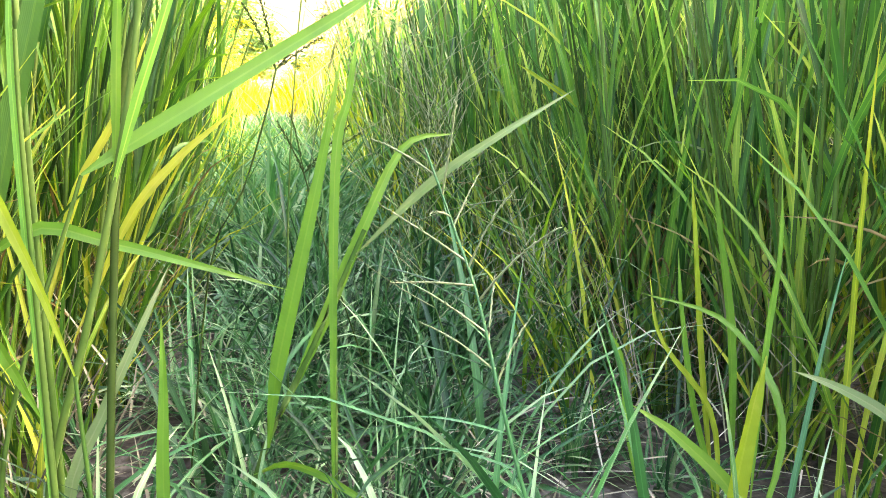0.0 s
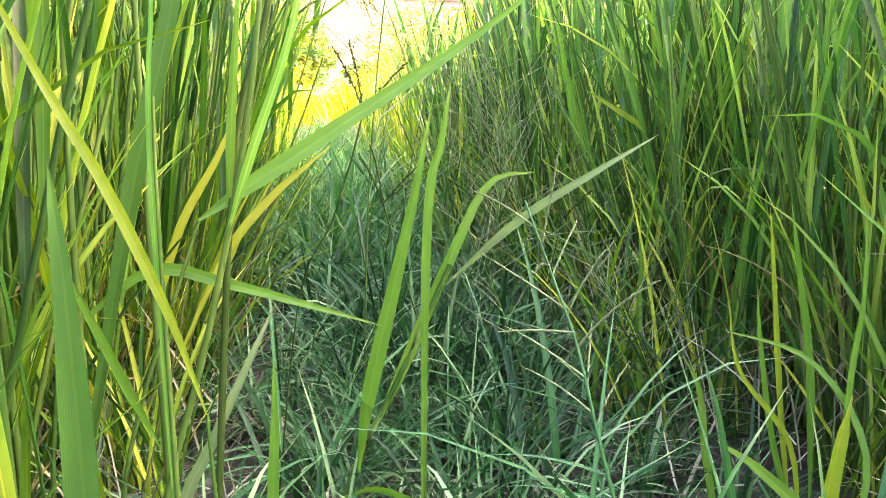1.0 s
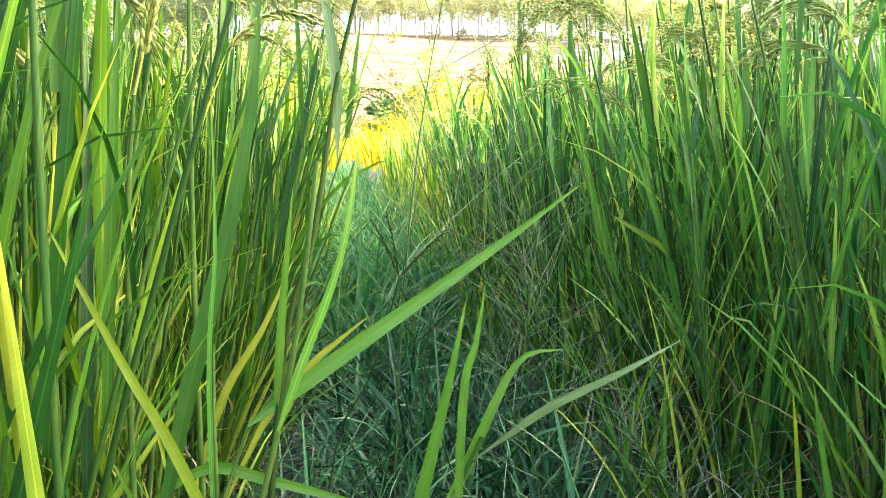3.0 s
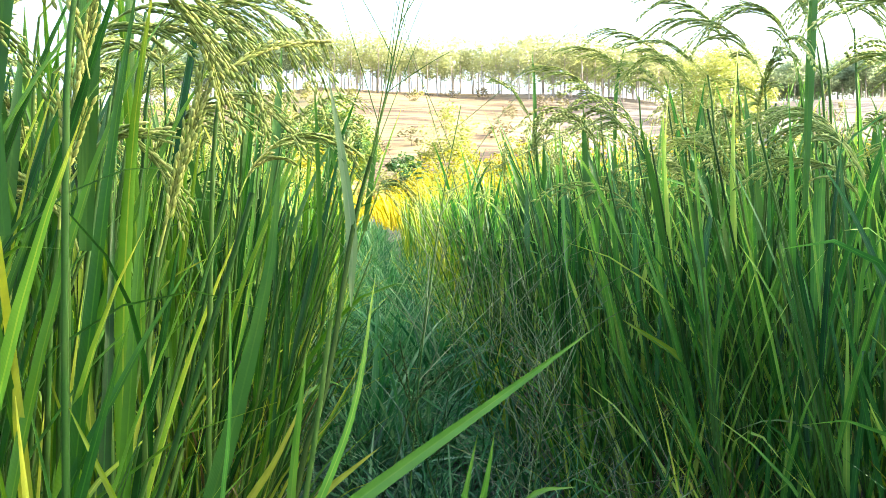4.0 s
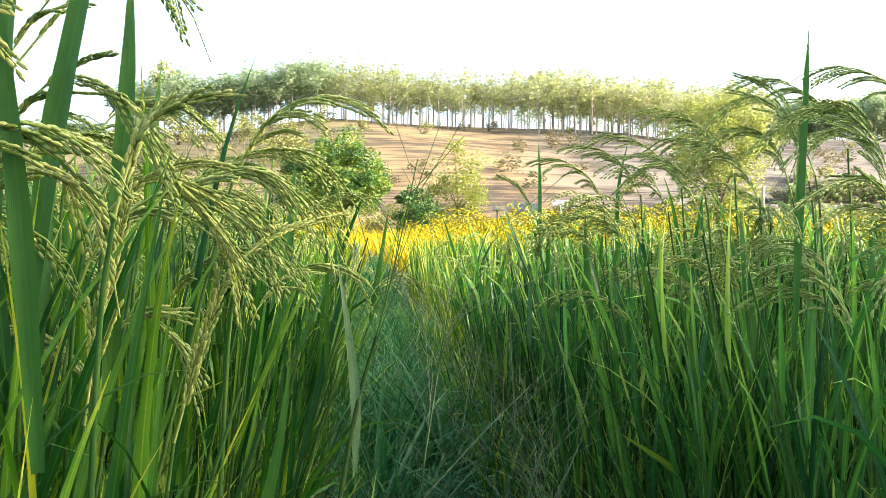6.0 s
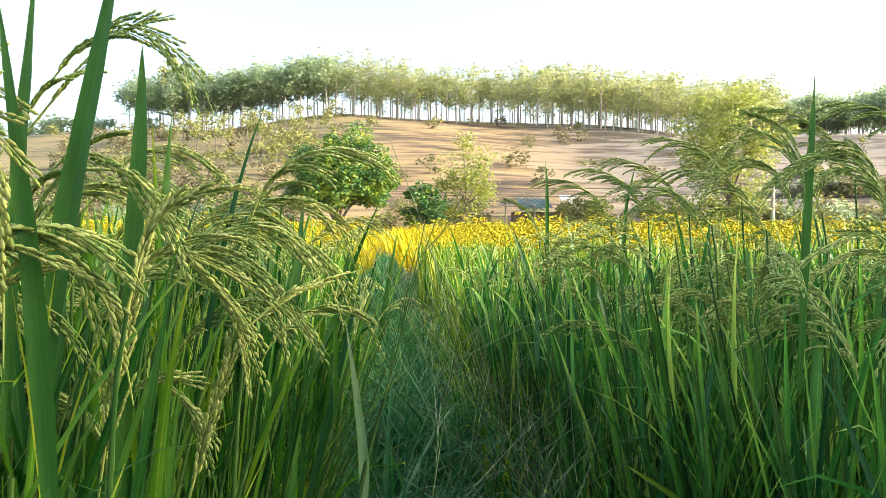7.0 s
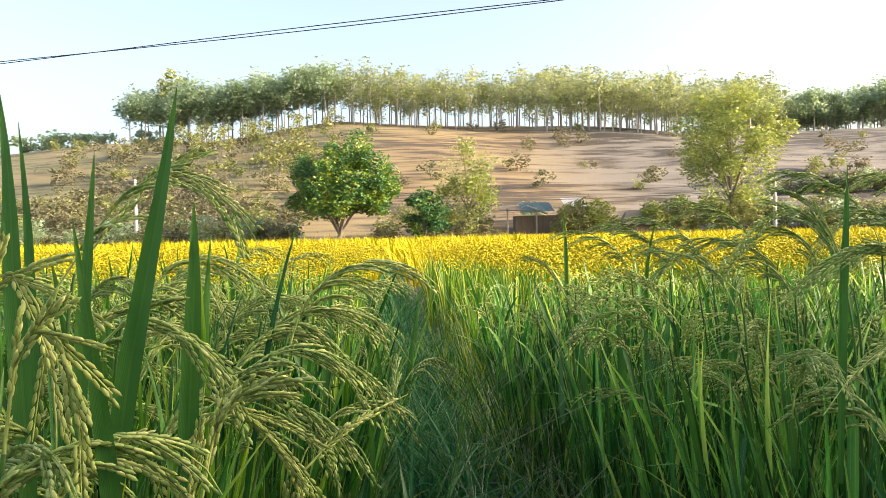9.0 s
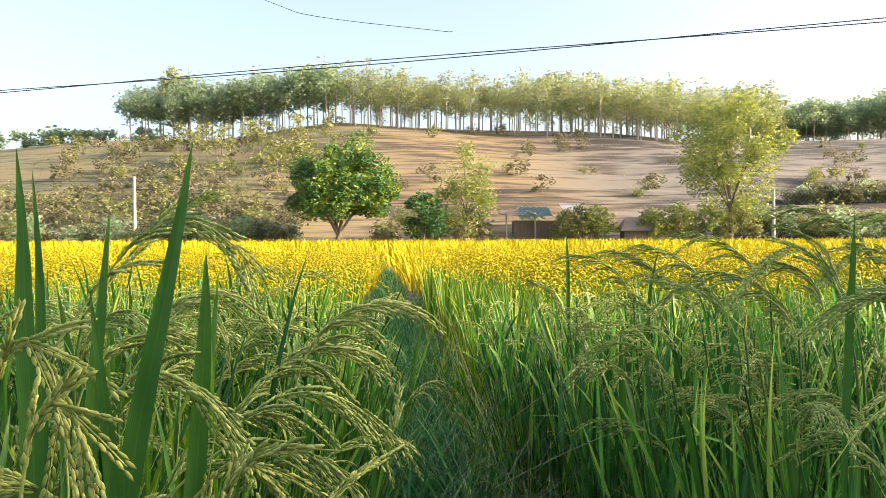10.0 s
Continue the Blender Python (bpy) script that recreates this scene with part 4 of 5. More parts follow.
def build_stand():
    """The rice behind the nearest plants, as one standing crop."""
    r = np.random.default_rng(9)
    for y0, y1, tall, sets, mat, gmat, lab, elab in ((3.15, 4.3, 0.9, 5, M_LEAFY, M_GOLD, "dense green standing rice crop beside the path", "mass of nodding ripening rice ears"),
                                         (4.3, 6.0, 0.88, 4, M_TURN, M_GOLD, "sunlit green standing rice crop", "mass of ripening golden rice ears"),
                                         (6.0, 9.5, 0.86, 3, M_TURN, M_GOLD, "ripening yellow-green standing rice crop", "mass of ripe golden rice ears")):
        lf, gr = Geo(), Geo()
        pts = []
        for y in np.arange(y0, y1, 0.19):
            for x in np.arange(-6.5, 6.5, 0.19):
                X = x + r.normal(0, 0.035)
                if abs(X - 0.1) < 0.6 * y + 0.6 and abs(X - float(path_x(y))) > 0.34 + abs(r.normal(0, 0.04)):
                    pts.append((X, y + r.normal(0, 0.035), -0.05))
        pts = np.array(pts)
        m = len(pts)
        for k in range(17):
            if k == 10:
                full, pts = pts, pts[np.abs(pts[:, 0] - path_x(pts[:, 1])) < 1.0]
                m = len(pts)
            az = r.uniform(0, 6.283, m)
            b = pts + np.stack([np.cos(az), np.sin(az), 0 * az], -1) * 0.03
            b[:, 2] += r.uniform(0.0, 0.5, m)
            lf.add(*blades(b, az, r.uniform(0.02, 0.25, m), r.uniform(0.02, 0.5, m), np.minimum(r.uniform(0.4, 0.7, m), tall - b[:, 2]), r.uniform(0.010, 0.018, m), 4, 0.0, 0.6, 1.8, r.uniform(-1, 1, m)))
        pts, m = full, len(full)
        for k in range(sets):
            az = np.where(r.random(m) < 0.6, r.uniform(0, 6.283, m), np.where(pts[:, 0] > path_x(pts[:, 1]), math.pi, 0.0) + r.normal(0, 0.5, m))
            top = pts + np.stack([np.cos(az) * 0.05, np.sin(az) * 0.05, r.uniform(0.8, 0.93, m)], -1)
            for j in np.nonzero(r.random(m) < 0.8)[0]:
                axis = arc(top[j], az[j], 0.25, r.uniform(1.5, 2.4), 0.25, 7)
                s = np.linspace(0.15, 1, 9)
                P = at_path(axis, s) + r.normal(0, 0.007, (9, 3))
                D = np.gradient(P, axis=0) + np.array([0, 0, -0.01])
                gr.add(*grains(P, D, 0.036, 0.009, 3, 1))
        tagged(part("rice_stand", lf, mat), lab, "rice crop", kind="stuff")
        tagged(part("rice_ears", gr, gmat), elab, "rice crop", kind="stuff")


build_stand()


def build_wide_crop():
    """The same crop to either side of the path and behind, where the walk only brushes it."""
    r = np.random.default_rng(71)
    lf, gr = Geo(), Geo()
    X, Y = np.meshgrid(np.arange(-7.5, 7.5, 0.24), np.arange(-5.0, 9.4, 0.24))
    X, Y = X.ravel() + r.normal(0, 0.04, X.size), Y.ravel() + r.normal(0, 0.04, X.size)
    seen = np.where(Y < 3.2, 0.6 * (Y + 0.25) + 0.3, 0.6 * Y + 0.68)
    keep = ((Y < 0.6) | (np.abs(X - 0.1) > seen) | ((Y < 3.1) & (np.abs(X - path_x(Y)) > 1.62))) & (np.abs(X - path_x(Y)) > 0.46) & (np.hypot(X - 0.05, Y + 0.15) > 0.9)
    keep &= ~((Y > 0.0) & (Y < 0.7) & (np.abs(X - 0.1) < 1.05))
    P = np.stack([X, Y, 0 * X - 0.05], -1)[keep]
    m = len(P)
    for k in range(14):
        az = r.uniform(0, 6.283, m)
        b = P + np.stack([np.cos(az) * 0.05, np.sin(az) * 0.05, r.uniform(0.0, 0.5, m)], -1)
        lf.add(*blades(b, az, r.uniform(0.05, 0.4, m), r.uniform(0.1, 0.9, m), np.minimum(r.uniform(0.45, 0.75, m), 1.06 - b[:, 2]), r.uniform(0.018, 0.030, m), 3, 0.0, 0.7, 1.6))
    for k in range(1):
        az = r.uniform(0, 6.283, m)
        top = P + np.stack([np.cos(az) * 0.05, np.sin(az) * 0.05, r.uniform(0.8, 0.93, m)], -1)
        for j in range(m):
            axis = arc(top[j], az[j], 0.25, r.uniform(1.5, 2.4), 0.25, 5)
            q = at_path(axis, np.linspace(0.15, 1, 6)) + r.normal(0, 0.006, (6, 3))
            gr.add(*grains(q, np.gradient(q, axis=0) + np.array([0, 0, -0.01]), 0.045, 0.009, 3, 1))
    tagged(part("rice_stand", lf, M_LEAF), "green standing rice crop filling the paddy", "rice crop", kind="stuff")
    tagged(part("rice_ears", gr, M_GRAIN), "nodding green-gold ears over the standing rice", "rice crop", kind="stuff")
    X, Y = np.meshgrid(np.arange(-75, 75, 1.7), np.arange(-45, 67, 1.7))
    X, Y = X.ravel() + r.normal(0, 0.35, X.size), Y.ravel() + r.normal(0, 0.35, X.size)
    keep = (np.abs(X) > 0.6 * np.abs(Y) + 2.2) | (Y < -5)
    keep &= ~((np.abs(X) < 7.8) & (Y > -5.2) & (Y < 9.6)) & (np.abs(X - path_x(Y)) > 0.9)
    P = np.stack([X, Y, 0 * X - 0.05], -1)[keep]
    m = len(P)
    g = Geo()
    for k in range(6):
        az = r.uniform(0, 6.283, m)
        b = P + np.stack([np.cos(az) * 0.3, np.sin(az) * 0.3, r.uniform(0.2, 0.5, m)], -1)
        g.add(*blades(b, az, r.uniform(0.0, 0.4, m), r.uniform(0.3, 2.0, m), r.uniform(0.5, 0.8, m), r.uniform(0.08, 0.16, m), 2, 0.0, 0.8, 1.5))
    tagged(part("golden_rice_field", g, M_GOLD), "ripe golden-yellow rice stretching away on either hand", "rice field", kind="stuff")


build_wide_crop()


def build_field():
    """The ripe field out to the foot of the hill, tuft by tuft."""
    r = np.random.default_rng(13)
    lf = Geo()
    for y0, y1, step, segs, size in ((9.3, 16, 0.2, 2, 1.0), (16, 32, 0.36, 2, 1.7), (32, 67, 0.75, 2, 3.2)):
        P = []
        for y in np.arange(y0, y1, step):
            wide = 0.62 * y + 1.5
            xs = np.arange(-wide, wide, step)
            P.append(np.stack([xs + r.normal(0, step * 0.25, len(xs)), np.full(len(xs), y) + r.normal(0, step * 0.25, len(xs)), 0 * xs], -1))
        P = np.concatenate(P)
        P = P[np.abs(P[:, 0] - path_x(P[:, 1])) > np.interp(P[:, 1], [9, 16, 24], [0.26, 0.15, 0.05])]
        m = len(P)
        for k in range(6):
            az = r.uniform(0, 6.283, m)
            b = P + np.stack([np.cos(az) * 0.05 * size, np.sin(az) * 0.05 * size, r.uniform(0.3, 0.62, m)], -1)
            lf.add(*blades(b, az, r.uniform(0.0, 0.3, m), r.uniform(0.3, 2.4, m), r.uniform(0.35, 0.6, m), 0.023 * size * r.uniform(0.7, 1.5, m), segs, 0.0, 0.8, 1.5))
    tagged(part("golden_rice_field", lf, M_GOLD), "ripe golden-yellow rice field in low sunlight", "rice field", kind="stuff")


build_field()


# ---------------------------------------------------------------- path
def build_path_grass():
    r = np.random.default_rng(17)
    g, far = Geo(), Geo()
    for tufts, y0, y1, per, L, W, segs, spread in ((120, 0.3, 1.9, 26, 0.13, 0.0040, 5, 0.21), (55, 0.3, 1.9, 18, 0.19, 0.0075, 6, 0.2), (90, 1.8, 3.0, 20, 0.16, 0.0062, 5, 0.21), (60, 1.8, 3.0, 16, 0.24, 0.0105, 6, 0.22), (320, 2.8, 7.0, 18, 0.2, 0.0085, 4, 0.19), (240, 7.0, 22.0, 14, 0.3, 0.010, 3, 0.17), (80, 2.2, 9.0, 14, 0.28, 0.0055, 4, 0.15), (230, -5.0, -0.35, 10, 0.16, 0.011, 3, 0.2)):
        cy = r.uniform(y0, y1, tufts)
        cx = path_x(cy) + r.normal(0, spread, tufts)
        for k in range(tufts):
            while noise.noise(Vector((cx[k] * 6, cy[k] * 6, 7.0))) < -0.08:
                cy[k] = r.uniform(y0, y1)
                cx[k] = path_x(cy[k]) + r.normal(0, spread)
        big = r.uniform(0.45, 1.7, tufts)
        m = tufts * per
        i = np.repeat(np.arange(tufts), per)
        az = r.uniform(0, 6.283, m)
        rad = r.uniform(0, 0.05, m) * big[i]
        x, y = cx[i] + np.cos(az) * rad, cy[i] + np.sin(az) * rad
        # Farther tufts take the lit grass colour, nearer ones the plain one.
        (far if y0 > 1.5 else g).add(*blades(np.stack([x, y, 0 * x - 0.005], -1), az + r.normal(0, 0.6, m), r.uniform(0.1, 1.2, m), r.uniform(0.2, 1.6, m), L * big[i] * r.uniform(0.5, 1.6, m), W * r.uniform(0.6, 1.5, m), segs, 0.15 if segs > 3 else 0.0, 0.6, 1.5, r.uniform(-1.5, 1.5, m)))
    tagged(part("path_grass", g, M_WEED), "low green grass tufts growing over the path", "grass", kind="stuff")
    tagged(part("far_path_grass", far, M_WEED_LIT), "low green grass on the far stretch of the path", "grass", kind="stuff")
    s = Geo()
    m = 1700
    y = 0.45 + 3.4 * r.uniform(0, 1, m) ** 1.3
    x = path_x(y) + r.normal(0, 0.3, m)
    s.add(*blades(np.stack([x, y, r.uniform(0.0, 0.04, m)], -1), r.uniform(0, 6.283, m), r.uniform(1.2, 1.6, m), r.uniform(-0.3, 0.4, m), r.uniform(0.04, 0.2, m), r.uniform(0.0015, 0.0045, m), 4, 0.15, 0.9))
    tagged(part("straw_litter", s, M_STRAW), "dry grey straw scattered on the path", "straw", kind="stuff")
    d = Geo()
    for side, m, lo, hi in ((1, 650, 0.28, 0.72), (-1, 500, 0.27, 0.55)):
        y = r.uniform(0.5 if side < 0 else 0.75, 2.6, m)
        x = path_x(y) + side * r.uniform(lo, hi, m)
        d.add(*blades(np.stack([x, y, r.uniform(-0.03, 0.12, m)], -1), r.uniform(0, 6.283, m), r.uniform(0.25, 1.3, m), r.uniform(-0.2, 0.9, m), r.uniform(0.1, 0.32, m), r.uniform(0.0012, 0.004, m), 5, 0.15, 0.9, 1.3))
    tagged(part("dry_stems", d, M_STRAW), "tangle of dry thin stems at the foot of the rice", "dry grass", kind="stuff")
    e = Geo()
    tufts, per = 68, 14
    side = np.where(r.random(tufts) < 0.5, -1, 1)
    cy = r.uniform(0.6, 5.5, tufts)
    cx = path_x(cy) + side * r.uniform(0.22, 0.4, tufts)
    cy[60:], cx[60:] = r.uniform(0.55, 1.5, tufts - 60), r.uniform(0.52, 0.95, tufts - 60)
    i = np.repeat(np.arange(tufts), per)
    m = tufts * per
    az = r.uniform(0, 6.283, m)
    e.add(*blades(np.stack([cx[i] + r.normal(0, 0.02, m), cy[i] + r.normal(0, 0.02, m), 0 * cy[i] - 0.01], -1), az, r.uniform(0.05, 0.5, m), r.uniform(0.1, 1.0, m), r.uniform(0.22, 0.55, m), r.uniform(0.005, 0.009, m), 7, 0.18, 0.6, 1.7, r.uniform(-1.5, 1.5, m)))
    tufts, per = 42, 11
    cy = r.uniform(1.9, 5.0, tufts)
    cx = path_x(cy) + np.where(r.random(tufts) < 0.75, 1, -1) * r.uniform(0.25, 0.4, tufts)
    i = np.repeat(np.arange(tufts), per)
    m = tufts * per
    az = r.uniform(0, 6.283, m)
    e.add(*blades(np.stack([cx[i] + r.normal(0, 0.03, m), cy[i] + r.normal(0, 0.03, m), 0 * cy[i] - 0.01], -1), az, r.uniform(0.1, 0.7, m), r.uniform(0.2, 1.3, m), r.uniform(0.2, 0.48, m), r.uniform(0.007, 0.013, m), 7, 0.18, 0.6, 1.7, r.uniform(-1.5, 1.5, m)))
    tagged(part("edge_grass", e, M_LEAFY), "taller bright green grass along the path edge", "grass", kind="stuff")


build_path_grass()


def weed(label, leaves, stems=(), category="weed", culm=None):
    """A single weed: leaves as (points, width, material), stems as (points, radius)."""
    root = new("weed")
    for pts, rad in stems:
        line = spline(pts, 14)
        part("stalk", Geo().add(*tube(line, np.linspace(rad, rad * 0.6, len(line)), 6)), culm or M_STALK, root)
    if not stems:
        line = spline(leaves[0][0], 12)[:6] + np.array([0.002, 0.003, 0.0])
        part("stalk", Geo().add(*tube(line, np.linspace(0.0026, 0.0012, len(line)), 6)), M_STALK, root)
    for pts, width, mat in leaves:
        part("leaf", Geo().add(*leaf_along(pts, width, base_w=0.12)), mat, root)
    return tagged(root, label, category)


def build_weeds():
    weed("tall barnyard grass with long bright leaves on the path",
         [([(0.04, 0.69, 0.14), (0.079, 0.69, 0.219), (0.133, 0.695, 0.335), (0.173, 0.70, 0.405), (0.222, 0.70, 0.415)], 0.013, M_BRIGHT),
          ([(0.03, 0.66, 0.12), (0.044, 0.645, 0.203), (0.07, 0.641, 0.303), (0.095, 0.641, 0.399), (0.116, 0.641, 0.491)], 0.016, M_BRIGHT),
          ([(0.12, 0.69, 0.30), (0.19, 0.63, 0.375), (0.25, 0.59, 0.42), (0.306, 0.581, 0.453)], 0.009, M_PALE),
          ([(0.01, 0.69, 0.08), (0.06, 0.60, 0.13), (0.13, 0.52, 0.12), (0.17, 0.46, 0.06)], 0.007, M_BRIGHT)],
         [([(-0.01, 0.69, -0.02), (0.02, 0.69, 0.10), (0.075, 0.69, 0.21), (0.13, 0.69, 0.325)], 0.0042)])
    weed("long arching green leaf reaching across the path",
         [([(-0.08, 0.55, 0.396), (-0.041, 0.568, 0.421), (0.046, 0.599, 0.475), (0.142, 0.627, 0.534), (0.228, 0.632, 0.594)], 0.0155, M_BRIGHT)],
         [([(-0.17, 0.53, -0.04), (-0.155, 0.54, 0.18), (-0.08, 0.55, 0.396)], 0.0026)])
    weed("low horizontal leaf hanging out of the rice", [([(-0.2, 0.55, 0.30), (-0.126, 0.561, 0.354), (-0.066, 0.561, 0.342), (-0.003, 0.561, 0.322), (0.065, 0.561, 0.299)], 0.011, M_BRIGHT)],
         [([(-0.22, 0.55, -0.04), (-0.22, 0.55, 0.15), (-0.2, 0.55, 0.30)], 0.0028)])
    weed("pale dry leaf leaning at the rice edge", [([(-0.14, 0.56, -0.02), (-0.118, 0.561, 0.135), (-0.087, 0.561, 0.201), (-0.05, 0.561, 0.274), (-0.025, 0.561, 0.323)], 0.011, M_PALE)])
    weed("short upright green grass blade", [([(-0.03, 0.491, 0.0), (-0.026, 0.491, 0.164), (-0.02, 0.491, 0.242), (-0.017, 0.491, 0.301)], 0.010, M_BRIGHT)])
    weed("knotted green grass stalk with a slim leaf", [([(-0.058, 0.541, 0.38), (-0.03, 0.53, 0.45), (0.01, 0.52, 0.55), (0.03, 0.52, 0.66)], 0.008, M_LEAF),
         ([(-0.124, 0.541, 0.21), (-0.15, 0.52, 0.30), (-0.18, 0.50, 0.40)], 0.009, M_BRIGHT)],
         [([(-0.16, 0.541, -0.04), (-0.124, 0.541, 0.156), (-0.081, 0.541, 0.291), (-0.041, 0.541, 0.442), (-0.024, 0.541, 0.53), (-0.01, 0.541, 0.62)], 0.0036)])
    weed("young weed with speckled lime yellow leaf",
         [([(0.425, 0.495, 0.03), (0.413, 0.491, 0.10), (0.426, 0.491, 0.195), (0.436, 0.491, 0.245)], 0.02, M_LIME),
          ([(0.44, 0.51, 0.05), (0.43, 0.515, 0.112), (0.38, 0.521, 0.168), (0.338, 0.521, 0.2)], 0.014, M_BRIGHT),
          ([(0.45, 0.53, 0.08), (0.463, 0.541, 0.232), (0.471, 0.541, 0.315), (0.469, 0.541, 0.39)], 0.007, M_BRIGHT),
          ([(0.43, 0.50, 0.05), (0.47, 0.52, 0.17), (0.44, 0.56, 0.25), (0.36, 0.58, 0.28)], 0.008, M_BRIGHT)],
         [([(0.43, 0.50, -0.03), (0.432, 0.50, 0.03), (0.44, 0.505, 0.08)], 0.0035)])
    weed("upright cluster of lime green grass leaves",
         [([(0.50, 0.69, 0.0), (0.48, 0.69, 0.15), (0.466, 0.691, 0.305), (0.46, 0.691, 0.372)], 0.008, M_LIME),
          ([(0.52, 0.69, 0.0), (0.51, 0.69, 0.19), (0.493, 0.691, 0.304), (0.482, 0.691, 0.376)], 0.011, M_BRIGHT),
          ([(0.48, 0.64, 0.0), (0.468, 0.641, 0.13), (0.412, 0.641, 0.215), (0.398, 0.641, 0.285)], 0.007, M_LIME),
          ([(0.42, 0.69, 0.0), (0.40, 0.69, 0.10), (0.391, 0.691, 0.177), (0.374, 0.691, 0.217)], 0.010, M_BRIGHT),
          ([(0.50, 0.66, 0.0), (0.46, 0.66, 0.12), (0.44, 0.66, 0.24), (0.435, 0.66, 0.30)], 0.008, M_BRIGHT)])
    weed("blue-green leaf drooping from the rice edge", [([(0.60, 0.541, 0.14), (0.578, 0.541, 0.167), (0.531, 0.541, 0.195), (0.49, 0.541, 0.212)], 0.012, M_PALE)], [([(0.63, 0.55, -0.04), (0.62, 0.545, 0.06), (0.60, 0.541, 0.14)], 0.003)])
    weed("withered pale leaf hanging among the rice", [([(0.80, 1.111, 0.02), (0.79, 1.111, 0.241), (0.71, 1.111, 0.37), (0.657, 1.111, 0.475)], 0.010, M_DRY)])
    weed("bleached leaf bent over in an arch", [([(0.79, 1.041, 0.0), (0.763, 1.041, 0.236), (0.723, 1.041, 0.297), (0.649, 1.041, 0.363), (0.579, 1.041, 0.385), (0.515, 1.041, 0.368)], 0.006, M_PALE)])
    weed("long slanting grass stem with one lime leaf", [([(0.50, 1.235, 0.435), (0.487, 1.241, 0.45), (0.438, 1.241, 0.483), (0.40, 1.241, 0.508)], 0.012, M_LIME)],
         [([(0.93, 1.291, -0.03), (0.825, 1.291, 0.106), (0.644, 1.291, 0.292), (0.496, 1.265, 0.435), (0.367, 1.25, 0.598), (0.33, 1.25, 0.70)], 0.0016)])
    tall = weed("tall grass stem with rolled blue-green leaf and a wiry seed spray", [([(-0.002, 0.621, 0.62), (0.0, 0.621, 0.687), (-0.007, 0.621, 0.759), (-0.019, 0.621, 0.84)], 0.011, M_PALE),
         ([(-0.06, 0.561, 0.38), (-0.045, 0.55, 0.50), (-0.03, 0.54, 0.60)], 0.008, M_BRIGHT)],
         [([(-0.10, 0.55, -0.02), (-0.053, 0.561, 0.429), (-0.021, 0.581, 0.554), (0.0, 0.621, 0.687), (0.02, 0.621, 0.76)], 0.0034)], culm=M_SPIKE)
    r = np.random.default_rng(37)
    top = spline([(0.0, 0.621, 0.687), (0.02, 0.621, 0.76), (0.04, 0.621, 0.84), (0.06, 0.622, 0.935)], 12)
    part("stalk", Geo().add(*tube(top, np.linspace(0.0013, 0.0005, 13), 5)), M_STALK, tall)
    for k in range(12):
        way = arc(at_path(top, 0.22 + 0.72 * k / 12), r.normal(0.1, 0.5) if k % 4 else math.pi, r.uniform(0.12, 0.95), r.uniform(-0.1, 0.25), r.uniform(0.07, 0.14), 6)
        g = Geo().add(*tube(way, np.linspace(0.0005, 0.0003, 7), 4))
        q = at_path(way, np.linspace(0.3, 1, 12))
        g.add(*grains(q, np.gradient(q, axis=0), 0.004, 0.0009, 3, 1))
        part("seed_branch", g, M_STALK, tall)
    weed("slim lime leaf leaning out of the rice", [([(-0.046, 0.40, 0.29), (-0.064, 0.40, 0.356), (-0.094, 0.40, 0.436), (-0.118, 0.40, 0.485), (-0.145, 0.40, 0.545), (-0.165, 0.40, 0.59)], 0.008, M_LIME)], [([(-0.05, 0.40, 0.0), (-0.044, 0.40, 0.15), (-0.046, 0.40, 0.29)], 0.002)])
    weed("broad upright green leaf at the rice edge", [([(-0.2, 0.551, 0.15), (-0.134, 0.551, 0.406), (-0.093, 0.551, 0.542), (-0.063, 0.551, 0.66), (-0.05, 0.551, 0.755)], 0.017, M_FLAG)])
    weed("yellowing leaf leaning over the path", [([(-0.17, 0.75, 0.21), (-0.104, 0.75, 0.335), (-0.053, 0.75, 0.393), (-0.022, 0.75, 0.419), (0.014, 0.75, 0.447)], 0.010, M_YELLOW), ([(-0.20, 0.75, 0.22), (-0.15, 0.74, 0.36), (-0.10, 0.73, 0.44), (-0.06, 0.72, 0.52)], 0.010, M_YELLOW)], [([(-0.24, 0.76, -0.04), (-0.21, 0.755, 0.1), (-0.17, 0.75, 0.21)], 0.0028)])
    weed("broad tapering green leaf rising close by", [([(-0.075, 0.25, 0.0), (-0.07, 0.25, 0.14), (-0.063, 0.25, 0.30), (-0.061, 0.25, 0.40), (-0.063, 0.252, 0.462)], 0.019, M_FLAG)])
    weed("thin pale upright leaf", [([(-0.09, 0.451, 0.1), (-0.083, 0.451, 0.447), (-0.072, 0.451, 0.563), (-0.068, 0.451, 0.69)], 0.004, M_LEAF)])
    weed("short upright grass blade on the path", [([(0.09, 0.60, 0.05), (0.105, 0.601, 0.376), (0.12, 0.601, 0.451), (0.13, 0.601, 0.505)], 0.009, M_BRIGHT)])


build_weeds()


